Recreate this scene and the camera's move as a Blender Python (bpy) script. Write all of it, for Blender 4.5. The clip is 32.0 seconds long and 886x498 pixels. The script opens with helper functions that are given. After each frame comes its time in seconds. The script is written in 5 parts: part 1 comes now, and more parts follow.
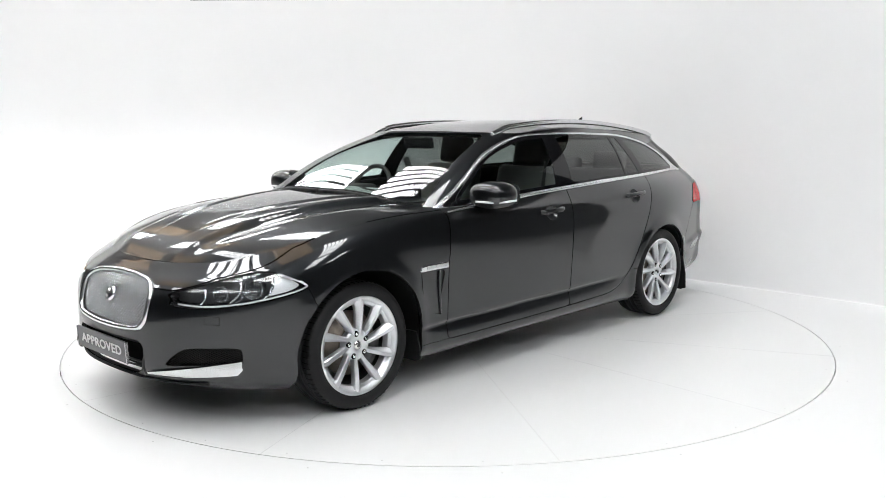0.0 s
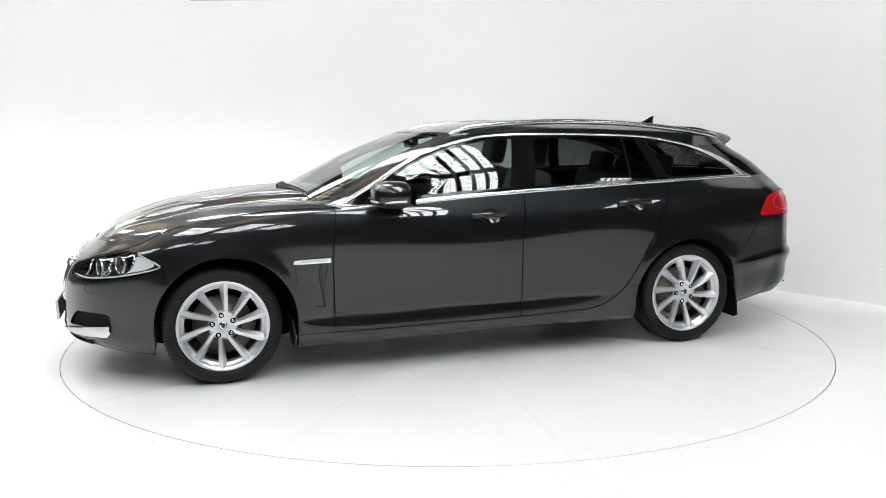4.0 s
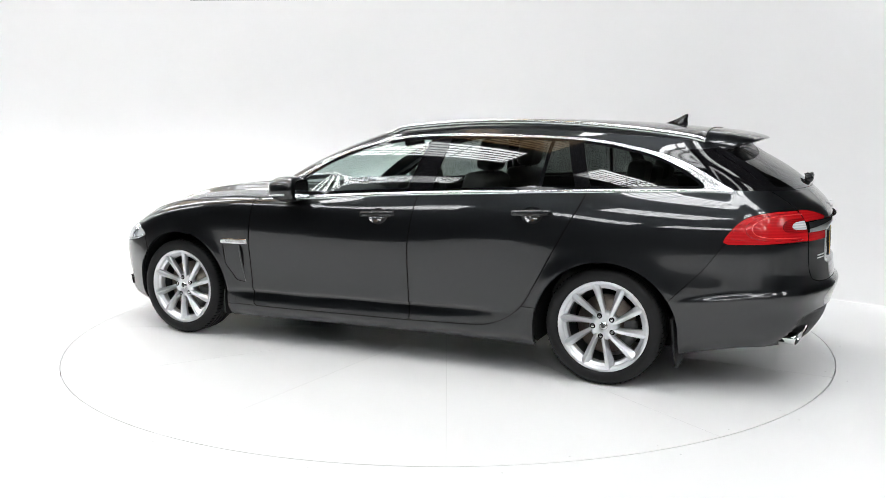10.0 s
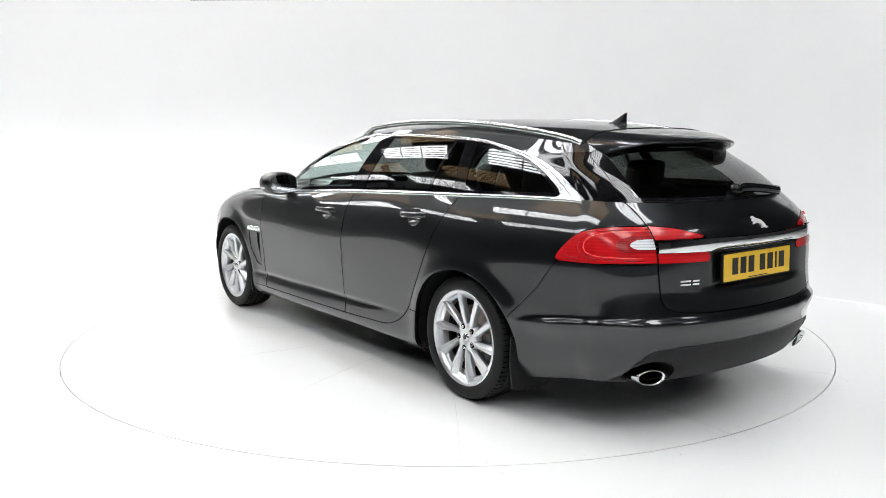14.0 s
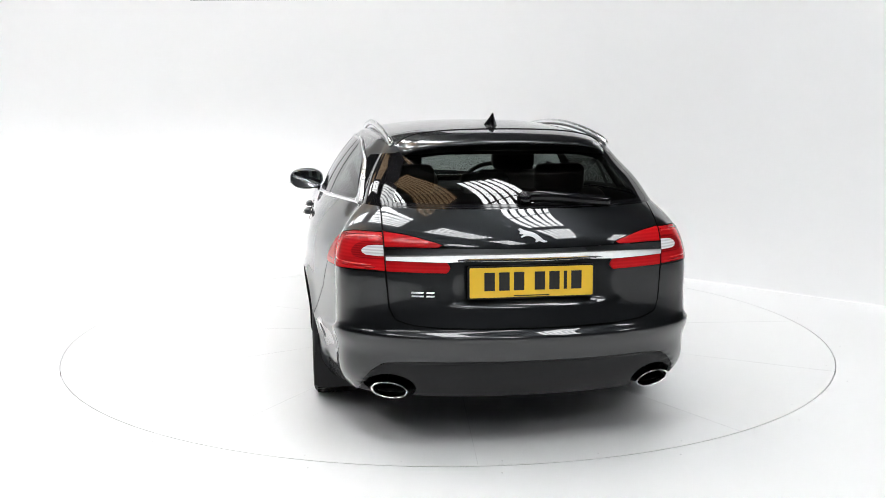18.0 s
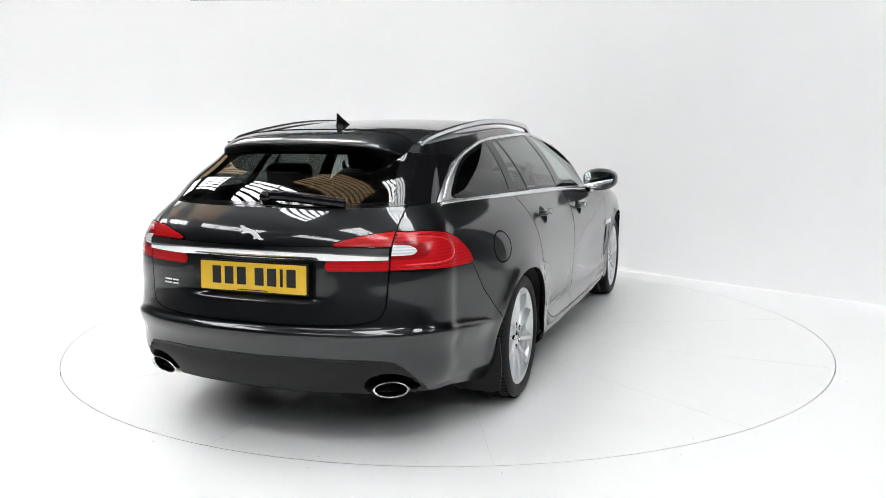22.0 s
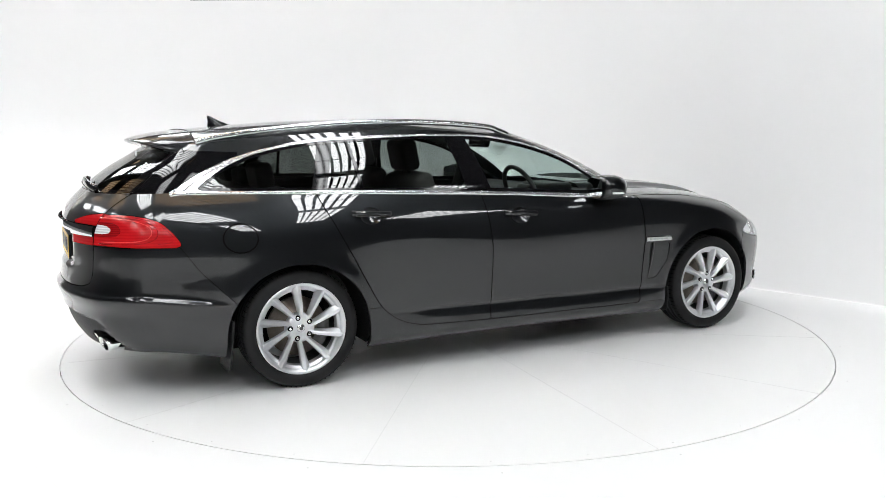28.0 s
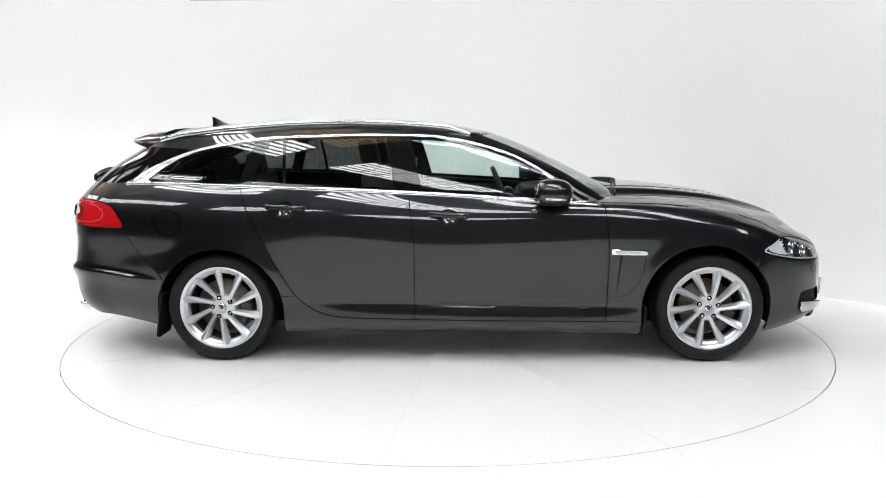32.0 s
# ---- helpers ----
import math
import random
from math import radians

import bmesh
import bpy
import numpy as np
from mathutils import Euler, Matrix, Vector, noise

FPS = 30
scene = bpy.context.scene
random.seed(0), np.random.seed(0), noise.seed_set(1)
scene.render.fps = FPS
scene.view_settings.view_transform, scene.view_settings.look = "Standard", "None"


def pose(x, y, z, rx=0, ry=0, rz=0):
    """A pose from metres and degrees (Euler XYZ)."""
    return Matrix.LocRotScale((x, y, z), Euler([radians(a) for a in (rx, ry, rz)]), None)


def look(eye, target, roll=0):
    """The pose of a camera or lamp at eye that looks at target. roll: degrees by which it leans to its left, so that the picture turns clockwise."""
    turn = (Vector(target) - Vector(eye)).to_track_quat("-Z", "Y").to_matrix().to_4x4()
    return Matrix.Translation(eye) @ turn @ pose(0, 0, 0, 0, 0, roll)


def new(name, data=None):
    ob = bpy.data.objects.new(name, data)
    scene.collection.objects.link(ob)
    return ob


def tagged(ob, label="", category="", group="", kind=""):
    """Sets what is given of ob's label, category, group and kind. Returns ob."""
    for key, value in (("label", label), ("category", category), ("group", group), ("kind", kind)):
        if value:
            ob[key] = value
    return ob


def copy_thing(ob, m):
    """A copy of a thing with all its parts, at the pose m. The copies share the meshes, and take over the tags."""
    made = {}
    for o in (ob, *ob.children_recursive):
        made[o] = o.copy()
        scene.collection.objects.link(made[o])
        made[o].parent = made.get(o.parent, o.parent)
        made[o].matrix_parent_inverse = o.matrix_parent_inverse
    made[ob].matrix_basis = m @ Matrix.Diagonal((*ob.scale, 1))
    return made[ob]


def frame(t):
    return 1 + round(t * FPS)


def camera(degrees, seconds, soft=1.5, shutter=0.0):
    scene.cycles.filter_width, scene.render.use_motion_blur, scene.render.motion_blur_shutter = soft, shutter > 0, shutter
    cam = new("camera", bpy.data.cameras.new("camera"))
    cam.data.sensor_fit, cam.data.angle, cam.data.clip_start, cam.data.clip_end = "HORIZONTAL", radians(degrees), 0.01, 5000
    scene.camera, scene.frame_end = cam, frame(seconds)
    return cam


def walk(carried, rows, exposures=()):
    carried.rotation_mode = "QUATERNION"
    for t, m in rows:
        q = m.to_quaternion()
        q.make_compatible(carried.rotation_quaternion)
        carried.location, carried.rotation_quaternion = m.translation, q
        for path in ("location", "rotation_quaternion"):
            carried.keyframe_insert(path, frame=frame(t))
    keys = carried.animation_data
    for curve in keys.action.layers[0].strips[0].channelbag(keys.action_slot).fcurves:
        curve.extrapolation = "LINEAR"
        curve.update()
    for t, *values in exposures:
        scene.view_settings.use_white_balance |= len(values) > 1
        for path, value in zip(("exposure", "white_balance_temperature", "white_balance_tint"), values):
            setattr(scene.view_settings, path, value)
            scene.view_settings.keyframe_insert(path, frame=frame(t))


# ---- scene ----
# Camera: stands still before the turntable.
cam = camera(55.0, 32.0, soft=0.7)
EYE = (0.0, -5.8636, 1.4053)
VIEW = Vector((-math.sin(radians(0.2482)) * math.cos(radians(8.2937)), math.cos(radians(0.2482)) * math.cos(radians(8.2937)), -math.sin(radians(8.2937))))
CAM_POSE = look(EYE, Vector(EYE) + VIEW, -0.208)
walk(cam, [(0.0, CAM_POSE), (32.0, CAM_POSE)], exposures=[(0.0, 0.0), (32.0, 0.0)])

# World: dim neutral light that leaks into the hall; the roof lights do the work.
world = bpy.data.worlds.new("world")
scene.world = world
world.use_nodes = True
world.node_tree.nodes["Background"].inputs[0].default_value = (0.8, 0.85, 0.9, 1)
world.node_tree.nodes["Background"].inputs[1].default_value = 0.15

TURN_START, TURN_RATE = 46.511, -7.1141      # degrees, degrees a second
CAR_OFFSET = (-0.1184, -0.0045)              # the car's middle from the turntable's axis
TABLE_R = 2.495
# ---- materials ----
def material(name, color=(0.5, 0.5, 0.5), rough=0.5, metal=0.0, coat=0.0, spec=0.5, noise_scale=0.0, noise_amt=0.0, bump=0.0, bump_scale=200.0, rough_var=0.0):
    m = bpy.data.materials.new(name)
    m.use_nodes = True
    nt = m.node_tree
    b = nt.nodes["Principled BSDF"]
    b.inputs["Base Color"].default_value = (*color, 1)
    b.inputs["Roughness"].default_value = rough
    b.inputs["Metallic"].default_value = metal
    b.inputs["Coat Weight"].default_value = coat
    b.inputs["Coat Roughness"].default_value = 0.015
    b.inputs["Specular IOR Level"].default_value = spec
    tc = nt.nodes.new("ShaderNodeTexCoord")
    if noise_amt or rough_var:
        n = nt.nodes.new("ShaderNodeTexNoise")
        n.inputs["Scale"].default_value = noise_scale
        n.inputs["Detail"].default_value = 6
        nt.links.new(tc.outputs["Object"], n.inputs["Vector"])
        if noise_amt:
            mx = nt.nodes.new("ShaderNodeMix")
            mx.data_type = "RGBA"
            mx.inputs[6].default_value = (*[c * (1 - noise_amt) for c in color], 1)
            mx.inputs[7].default_value = (*[min(1, c * (1 + noise_amt)) for c in color], 1)
            nt.links.new(n.outputs["Fac"], mx.inputs[0])
            nt.links.new(mx.outputs[2], b.inputs["Base Color"])
        if rough_var:
            mr = nt.nodes.new("ShaderNodeMapRange")
            mr.inputs["To Min"].default_value = max(0, rough - rough_var)
            mr.inputs["To Max"].default_value = rough + rough_var
            nt.links.new(n.outputs["Fac"], mr.inputs["Value"])
            nt.links.new(mr.outputs["Result"], b.inputs["Roughness"])
    if bump:
        n2 = nt.nodes.new("ShaderNodeTexNoise")
        n2.inputs["Scale"].default_value = bump_scale
        n2.inputs["Detail"].default_value = 4
        bp = nt.nodes.new("ShaderNodeBump")
        bp.inputs["Strength"].default_value = bump
        bp.inputs["Distance"].default_value = 0.002
        nt.links.new(tc.outputs["Object"], n2.inputs["Vector"])
        nt.links.new(n2.outputs["Fac"], bp.inputs["Height"])
        nt.links.new(bp.outputs["Normal"], b.inputs["Normal"])
    return m


def glass_material(name, tint, gloss=0.0):
    """Thin tinted sheet: looks straight through, with a clear reflection on top."""
    m = bpy.data.materials.new(name)
    m.use_nodes = True
    nt = m.node_tree
    nt.nodes.remove(nt.nodes["Principled BSDF"])
    out = nt.nodes["Material Output"]
    tr = nt.nodes.new("ShaderNodeBsdfTransparent")
    tr.inputs[0].default_value = (*tint, 1)
    gl = nt.nodes.new("ShaderNodeBsdfGlossy")
    gl.inputs["Roughness"].default_value = 0.01
    fr = nt.nodes.new("ShaderNodeLayerWeight")
    fr.inputs[0].default_value = 0.5
    pw = nt.nodes.new("ShaderNodeMath")
    pw.operation = "POWER"
    pw.inputs[1].default_value = 4.5
    ad = nt.nodes.new("ShaderNodeMath")
    ad.operation = "MULTIPLY_ADD"
    ad.inputs[1].default_value = 0.92
    ad.inputs[2].default_value = 0.06 + gloss
    nt.links.new(fr.outputs["Facing"], pw.inputs[0])
    mx = nt.nodes.new("ShaderNodeMixShader")
    nt.links.new(pw.outputs[0], ad.inputs[0])
    nt.links.new(ad.outputs[0], mx.inputs[0])
    nt.links.new(tr.outputs[0], mx.inputs[1])
    nt.links.new(gl.outputs[0], mx.inputs[2])
    nt.links.new(mx.outputs[0], out.inputs[0])
    return m


def glow(name, color, strength):
    m = bpy.data.materials.new(name)
    m.use_nodes = True
    b = m.node_tree.nodes["Principled BSDF"]
    b.inputs["Base Color"].default_value = (*color, 1)
    b.inputs["Emission Color"].default_value = (*color, 1)
    b.inputs["Emission Strength"].default_value = strength
    return m


PAINT = material("dark_metallic_paint", (0.0152, 0.0169, 0.0187), 0.37, 0.85, 1.0, 0.3, 900.0, 0.25, 0.0)
PAINT.node_tree.nodes["Principled BSDF"].inputs["Coat IOR"].default_value = 1.6
BLACK_GLOSS = material("gloss_black_trim", (0.006, 0.006, 0.007), 0.05, 0.0, 0.0, 0.35)
BLACK_PLASTIC = material("textured_black_plastic", (0.009, 0.009, 0.0095), 0.5, 0.0, 0.0, 0.3, 60.0, 0.25, 0.25, 900.0)
RUBBER = material("tyre_rubber", (0.008, 0.008, 0.0085), 0.6, 0.0, 0.0, 0.3, 25.0, 0.3, 0.2, 400.0, 0.08)
# Near-black for joints; also put in as shade behind openings, in arches, underneath.
GAP = material("joint_and_shade_black", (0.004, 0.004, 0.004), 0.9, 0.0, 0.0, 0.1)
CHROME = material("bright_chrome", (0.86, 0.87, 0.88), 0.06, 1.0, 0.0, 0.5, 40.0, 0.02, 0.0, 1.0)
SATIN = material("satin_chrome", (0.72, 0.73, 0.74), 0.22, 1.0, 0.0, 0.5, 40.0, 0.04)
DARK_CHROME = material("bright_mesh_plating", (0.58, 0.59, 0.60), 0.26, 1.0, 0.0, 0.5, 60.0, 0.1)
ALLOY = material("silver_alloy_lacquer", (0.74, 0.75, 0.77), 0.30, 0.75, 0.4, 0.5, 300.0, 0.05)
STEEL = material("brushed_brake_steel", (0.30, 0.26, 0.22), 0.4, 0.9, 0.0, 0.5, 80.0, 0.25)
DARK_METAL = material("dark_cast_metal", (0.10, 0.10, 0.10), 0.5, 0.7, 0.0, 0.5, 60.0, 0.3)
CLEAR_LENS = material("frosted_clear_lens", (0.86, 0.87, 0.88), 0.3, 0.0, 1.0)
YELLOW = material("yellow_plate_film", (0.80, 0.50, 0.03), 0.35, 0.0, 0.3, 0.5, 30.0, 0.05)
PLATE_INK = material("plate_black_ink", (0.01, 0.01, 0.01), 0.4)
PLATE_GREY = material("dark_grey_show_plate", (0.09, 0.09, 0.095), 0.4, 0.2, 0.2, 0.5, 50.0, 0.1)
SILVER_INK = material("silver_letter_film", (0.62, 0.62, 0.62), 0.35, 0.6)
VALANCE = material("dark_grey_moulded_plastic", (0.011, 0.011, 0.012), 0.5, 0.0, 0.0, 0.25, 60.0, 0.2, 0.15, 700.0)
GLASS_FRONT = glass_material("green_tinted_screen_glass", (0.80, 0.88, 0.85), 0.02)
GLASS_SIDE = glass_material("tinted_side_glass", (0.78, 0.88, 0.85), 0.02)
GLASS_DARK = glass_material("privacy_side_glass", (0.23, 0.25, 0.24), 0.01)
GLASS_LAMP = glass_material("clear_lamp_cover", (0.93, 0.94, 0.95), 0.03)
LEATHER = material("black_leather", (0.022, 0.021, 0.020), 0.45, 0.0, 0.0, 0.5, 20.0, 0.2, 0.3, 500.0)
LEATHER_GREY = material("grey_leather", (0.20, 0.20, 0.19), 0.5, 0.0, 0.0, 0.5, 20.0, 0.15, 0.3, 500.0)
DASH = material("dark_dashboard_vinyl", (0.02, 0.02, 0.021), 0.6, 0.0, 0.0, 0.4, 40.0, 0.2, 0.4, 700.0)
LINING = material("pale_headlining_cloth", (0.38, 0.37, 0.35), 0.9, 0.0, 0.0, 0.2, 80.0, 0.08)
WHITE_WALL = material("white_studio_paint", (0.92, 0.92, 0.925), 0.35, 0.0, 0.0, 0.4, 1.1, 0.012, 0.03, 40.0)
WHITE_FLOOR = material("white_floor_paint", (0.775, 0.775, 0.773), 0.32, 0.0, 0.0, 0.4, 1.1, 0.02, 0.04, 60.0, 0.06)
TABLE_MAT = material("white_turntable_paint", (0.775, 0.775, 0.771), 0.30, 0.0, 0.0, 0.4, 1.6, 0.015, 0.04, 60.0, 0.04)
SEAM = material("grey_floor_joint", (0.60, 0.595, 0.59), 0.8, 0.0, 0.0, 0.2, 8.0, 0.3)
HALL_WALL = material("grey_hall_cladding", (0.06, 0.061, 0.063), 0.8, 0.0, 0.0, 0.3, 0.8, 0.25)
# The hall cladding made paler, standing for a brighter hall behind the camera.
HALL_LIT = material("lit_grey_hall_cladding", (0.13, 0.133, 0.137), 0.8, 0.0, 0.0, 0.3, 0.8, 0.2)
TIMBER = material("brown_roof_boarding", (0.34, 0.20, 0.09), 0.75, 0.0, 0.0, 0.3, 3.0, 0.35)
ROOF_STEEL = material("grey_roof_steel", (0.06, 0.06, 0.062), 0.6, 0.2, 0.0, 0.4, 4.0, 0.2)
HALL_FLOOR = material("bare_concrete", (0.12, 0.12, 0.118), 0.7, 0.0, 0.0, 0.3, 1.5, 0.2)
BADGE = material("bright_badge_plating", (0.86, 0.86, 0.87), 0.38, 0.25, 0.0, 0.5, 80.0, 0.04)
TRIM = material("polished_window_trim", (0.88, 0.89, 0.90), 0.24, 0.9, 0.0, 0.5, 60.0, 0.03)
LAMP_TUB = material("smoked_lamp_shell", (0.10, 0.10, 0.105), 0.25, 0.5, 0.0, 0.5, 60.0, 0.1)


def ribbed_lens(name, bright, deep, scale):
    """Lamp lens with fine moulded ribs under a smooth skin."""
    m = material(name, bright, 0.22, 0.0, 0.3, 0.3)
    nt = m.node_tree
    tc, wv, mx = nt.nodes.new("ShaderNodeTexCoord"), nt.nodes.new("ShaderNodeTexWave"), nt.nodes.new("ShaderNodeMix")
    wv.bands_direction = "Z"
    wv.inputs["Scale"].default_value = scale
    wv.inputs["Distortion"].default_value = 0.6
    wv.inputs["Detail"].default_value = 2
    mx.data_type = "RGBA"
    mx.inputs[6].default_value = (*bright, 1)
    mx.inputs[7].default_value = (*deep, 1)
    nt.links.new(tc.outputs["Object"], wv.inputs["Vector"])
    nt.links.new(wv.outputs["Fac"], mx.inputs[0])
    nt.links.new(mx.outputs[2], nt.nodes["Principled BSDF"].inputs["Base Color"])
    return m


RED_LENS = ribbed_lens("ribbed_red_lamp_lens", (0.52, 0.009, 0.012), (0.45, 0.006, 0.009), 22.0)
RED_GUIDE = material("pale_red_light_guide", (0.78, 0.040, 0.038), 0.12, 0.0, 1.0)
RED_DARK = ribbed_lens("ribbed_dark_red_lens", (0.34, 0.006, 0.009), (0.22, 0.004, 0.006), 34.0)
CLEAR_GREY = ribbed_lens("ribbed_clear_lens", (0.78, 0.79, 0.80), (0.55, 0.56, 0.57), 26.0)
# ---- mesh tools ----
def mesh_object(name, verts, faces, mat, parent=None, label="", smooth=True):
    me = bpy.data.meshes.new(name)
    me.from_pydata([tuple(map(float, v)) for v in verts], [], [tuple(map(int, f)) for f in faces])
    me.validate()
    if mat:
        me.materials.append(mat)
    if smooth:
        me.polygons.foreach_set("use_smooth", [True] * len(me.polygons))
    ob = new(name, me)
    if parent:
        ob.parent = parent
    if label:
        tagged(ob, label)
    return ob


def part(name, bm, mat, parent, label="", smooth=True):
    me = bpy.data.meshes.new(name)
    bm.normal_update()
    bm.to_mesh(me)
    bm.free()
    me.materials.append(mat)
    if smooth:
        me.polygons.foreach_set("use_smooth", [True] * len(me.polygons))
    ob = new(name, me)
    ob.parent = parent
    if label:
        tagged(ob, label)
    return ob


def thing(name, label, category, group="", kind=""):
    ob = new(name)
    ob.empty_display_size = 0.2
    return tagged(ob, label, category, group, kind)


def solidify(ob, t, offset=-1.0):
    m = ob.modifiers.new("thickness", "SOLIDIFY")
    m.thickness, m.offset = t, offset
    me = ob.data
    me.materials.append(GAP)
    m.material_offset_rim = 1
    # the free border stays crisp
    count = np.zeros(len(me.edges), int)
    ids = np.zeros(len(me.loops), int)
    me.loops.foreach_get("edge_index", ids)
    np.add.at(count, ids, 1)
    me.edges.foreach_set("use_edge_sharp", (count == 1).tolist())
    return ob


def bevel(ob, w, seg=2, angle=40):
    m = ob.modifiers.new("round", "BEVEL")
    m.width, m.segments, m.limit_method, m.angle_limit = w, seg, "ANGLE", radians(angle)
    return ob


def natural(xs, ys):
    """Natural cubic spline through knots; straight beyond the ends. Returns a function of an array."""
    xs, ys = np.array(xs, float), np.array(ys, float)
    n = len(xs)
    h = np.diff(xs)
    A, r = np.eye(n), np.zeros((n,) + ys.shape[1:])
    for i in range(1, n - 1):
        A[i, i - 1:i + 2] = h[i - 1], 2 * (h[i - 1] + h[i]), h[i]
        r[i] = 6 * ((ys[i + 1] - ys[i]) / h[i] - (ys[i] - ys[i - 1]) / h[i - 1])
    m = np.linalg.solve(A, r.reshape(n, -1)).reshape(ys.shape)

    def f(x):
        x = np.asarray(x, float)
        xc = np.clip(x, xs[0], xs[-1])
        i = np.clip(np.searchsorted(xs, xc) - 1, 0, n - 2)
        ex = (Ellipsis,) + (None,) * (ys.ndim - 1)
        a, b, hh = (xs[i + 1] - xc)[ex], (xc - xs[i])[ex], h[i][ex]
        return (m[i] * a ** 3 + m[i + 1] * b ** 3) / (6 * hh) + (ys[i] / hh - m[i] * hh / 6) * a + (ys[i + 1] / hh - m[i + 1] * hh / 6) * b
    return f


def knots(rows):
    return natural([r[0] for r in rows], [r[1] for r in rows])


def smooth_loop(pts, per=8, closed=True):
    """Catmull-Rom through points of a plane or space."""
    p = np.array(pts, float)
    n = len(p)
    out = []
    for i in range(n if closed else n - 1):
        a, b, c, d = (p[(i + k - 1) % n] if closed else p[min(max(i + k - 1, 0), n - 1)] for k in range(4))
        for s in np.arange(per) / per:
            out.append(0.5 * (2 * b + (c - a) * s + (2 * a - 5 * b + 4 * c - d) * s * s + (3 * b - a - 3 * c + d) * s ** 3))
    if not closed:
        out.append(p[-1])
    return np.array(out)


def inside_poly(poly):
    """Signed distance to a closed outline in a plane: negative within."""
    p = np.array(poly, float)
    q = np.roll(p, -1, 0)

    def g(a, b):
        P = np.stack([a, b], -1)[:, None, :]
        e, w = q - p, P - p
        t = np.clip((w * e).sum(-1) / np.maximum((e * e).sum(-1), 1e-12), 0, 1)
        d = np.sqrt(((w - t[..., None] * e) ** 2).sum(-1)).min(1)
        c = (p[:, 1] > P[..., 1]) != (q[:, 1] > P[..., 1])
        xi = e[:, 0] * (P[..., 1] - p[:, 1]) / np.where(e[:, 1] == 0, 1e-12, e[:, 1]) + p[:, 0]
        ins = (c & (P[..., 0] < xi)).sum(1) % 2 == 1
        return np.where(ins, -d, d)
    return g


def cut(mesh, g):
    """Splits a mesh (verts, faces) along g = 0. Returns (where g < 0, where g > 0)."""
    V, F = mesh
    if len(F) == 0:
        return mesh, mesh
    val = np.array(g(V))
    val = np.where(np.abs(val) < 1e-7, 1e-7, val)
    V = [tuple(v) for v in V]
    cache, neg, pos = {}, [], []

    def cross(i, j):
        k = (min(i, j), max(i, j))
        if k not in cache:
            s = val[k[0]] / (val[k[0]] - val[k[1]])
            a, b = V[k[0]], V[k[1]]
            cache[k] = len(V)
            V.append(tuple(a[m] + s * (b[m] - a[m]) for m in range(3)))
        return cache[k]
    for f in F:
        sg = [val[i] < 0 for i in f]
        if all(sg):
            neg.append(f)
        elif not any(sg):
            pos.append(f)
        else:
            a, b = [], []
            n = len(f)
            for k in range(n):
                i, j = f[k], f[(k + 1) % n]
                (a if val[i] < 0 else b).append(i)
                if (val[i] < 0) != (val[j] < 0):
                    c = cross(i, j)
                    a.append(c)
                    b.append(c)
            if len(a) > 2:
                neg.append(tuple(a))
            if len(b) > 2:
                pos.append(tuple(b))
    V = np.array(V)
    return compact((V, neg)), compact((V, pos))


def compact(mesh):
    V, F = mesh
    if not F:
        return np.zeros((0, 3)), []
    used = sorted({i for f in F for i in f})
    new_i = {o: k for k, o in enumerate(used)}
    return np.array(V)[used], [tuple(new_i[i] for i in f) for f in F]


def panel(mesh, g, gap=0.0030):
    """Takes a panel (g < 0) out of a mesh and leaves an open joint round it. Returns (panel, rest)."""
    inner, _ = cut(mesh, lambda V: g(V) + gap)
    _, outer = cut(mesh, lambda V: g(V) - gap)
    return inner, outer


def join(*meshes):
    V, F, n = [], [], 0
    for v, f in meshes:
        if len(f):
            V.append(np.array(v))
            F += [tuple(i + n for i in q) for q in f]
            n += len(v)
    return (np.concatenate(V) if V else np.zeros((0, 3))), F


def mirror(mesh):
    V, F = mesh
    return np.array(V) * np.array([1, -1, 1]), [tuple(reversed(f)) for f in F]


def both(mesh):
    """The half and its mirror image welded on the middle line."""
    V, F = join(mesh, mirror(mesh))
    key, idx, out = {}, [], []
    for v in V:
        k = (round(v[0], 5), round(v[1], 5), round(v[2], 5)) if abs(v[1]) < 1e-4 else (len(idx), "own")
        if k not in key:
            key[k] = len(out)
            out.append(v)
        idx.append(key[k])
    G = []
    for f in F:
        f = [idx[i] for i in f]
        f = [a for k, a in enumerate(f) if a != f[k - 1]]
        if len(f) > 2:
            G.append(tuple(f))
    return np.array(out), G


def grid(P):
    """A grid of points [rows][columns] as a mesh."""
    P = np.array(P)
    r, c = P.shape[:2]
    V = P.reshape(-1, 3)
    F = [(i * c + j, i * c + j + 1, (i + 1) * c + j + 1, (i + 1) * c + j) for i in range(r - 1) for j in range(c - 1)]
    return V, F


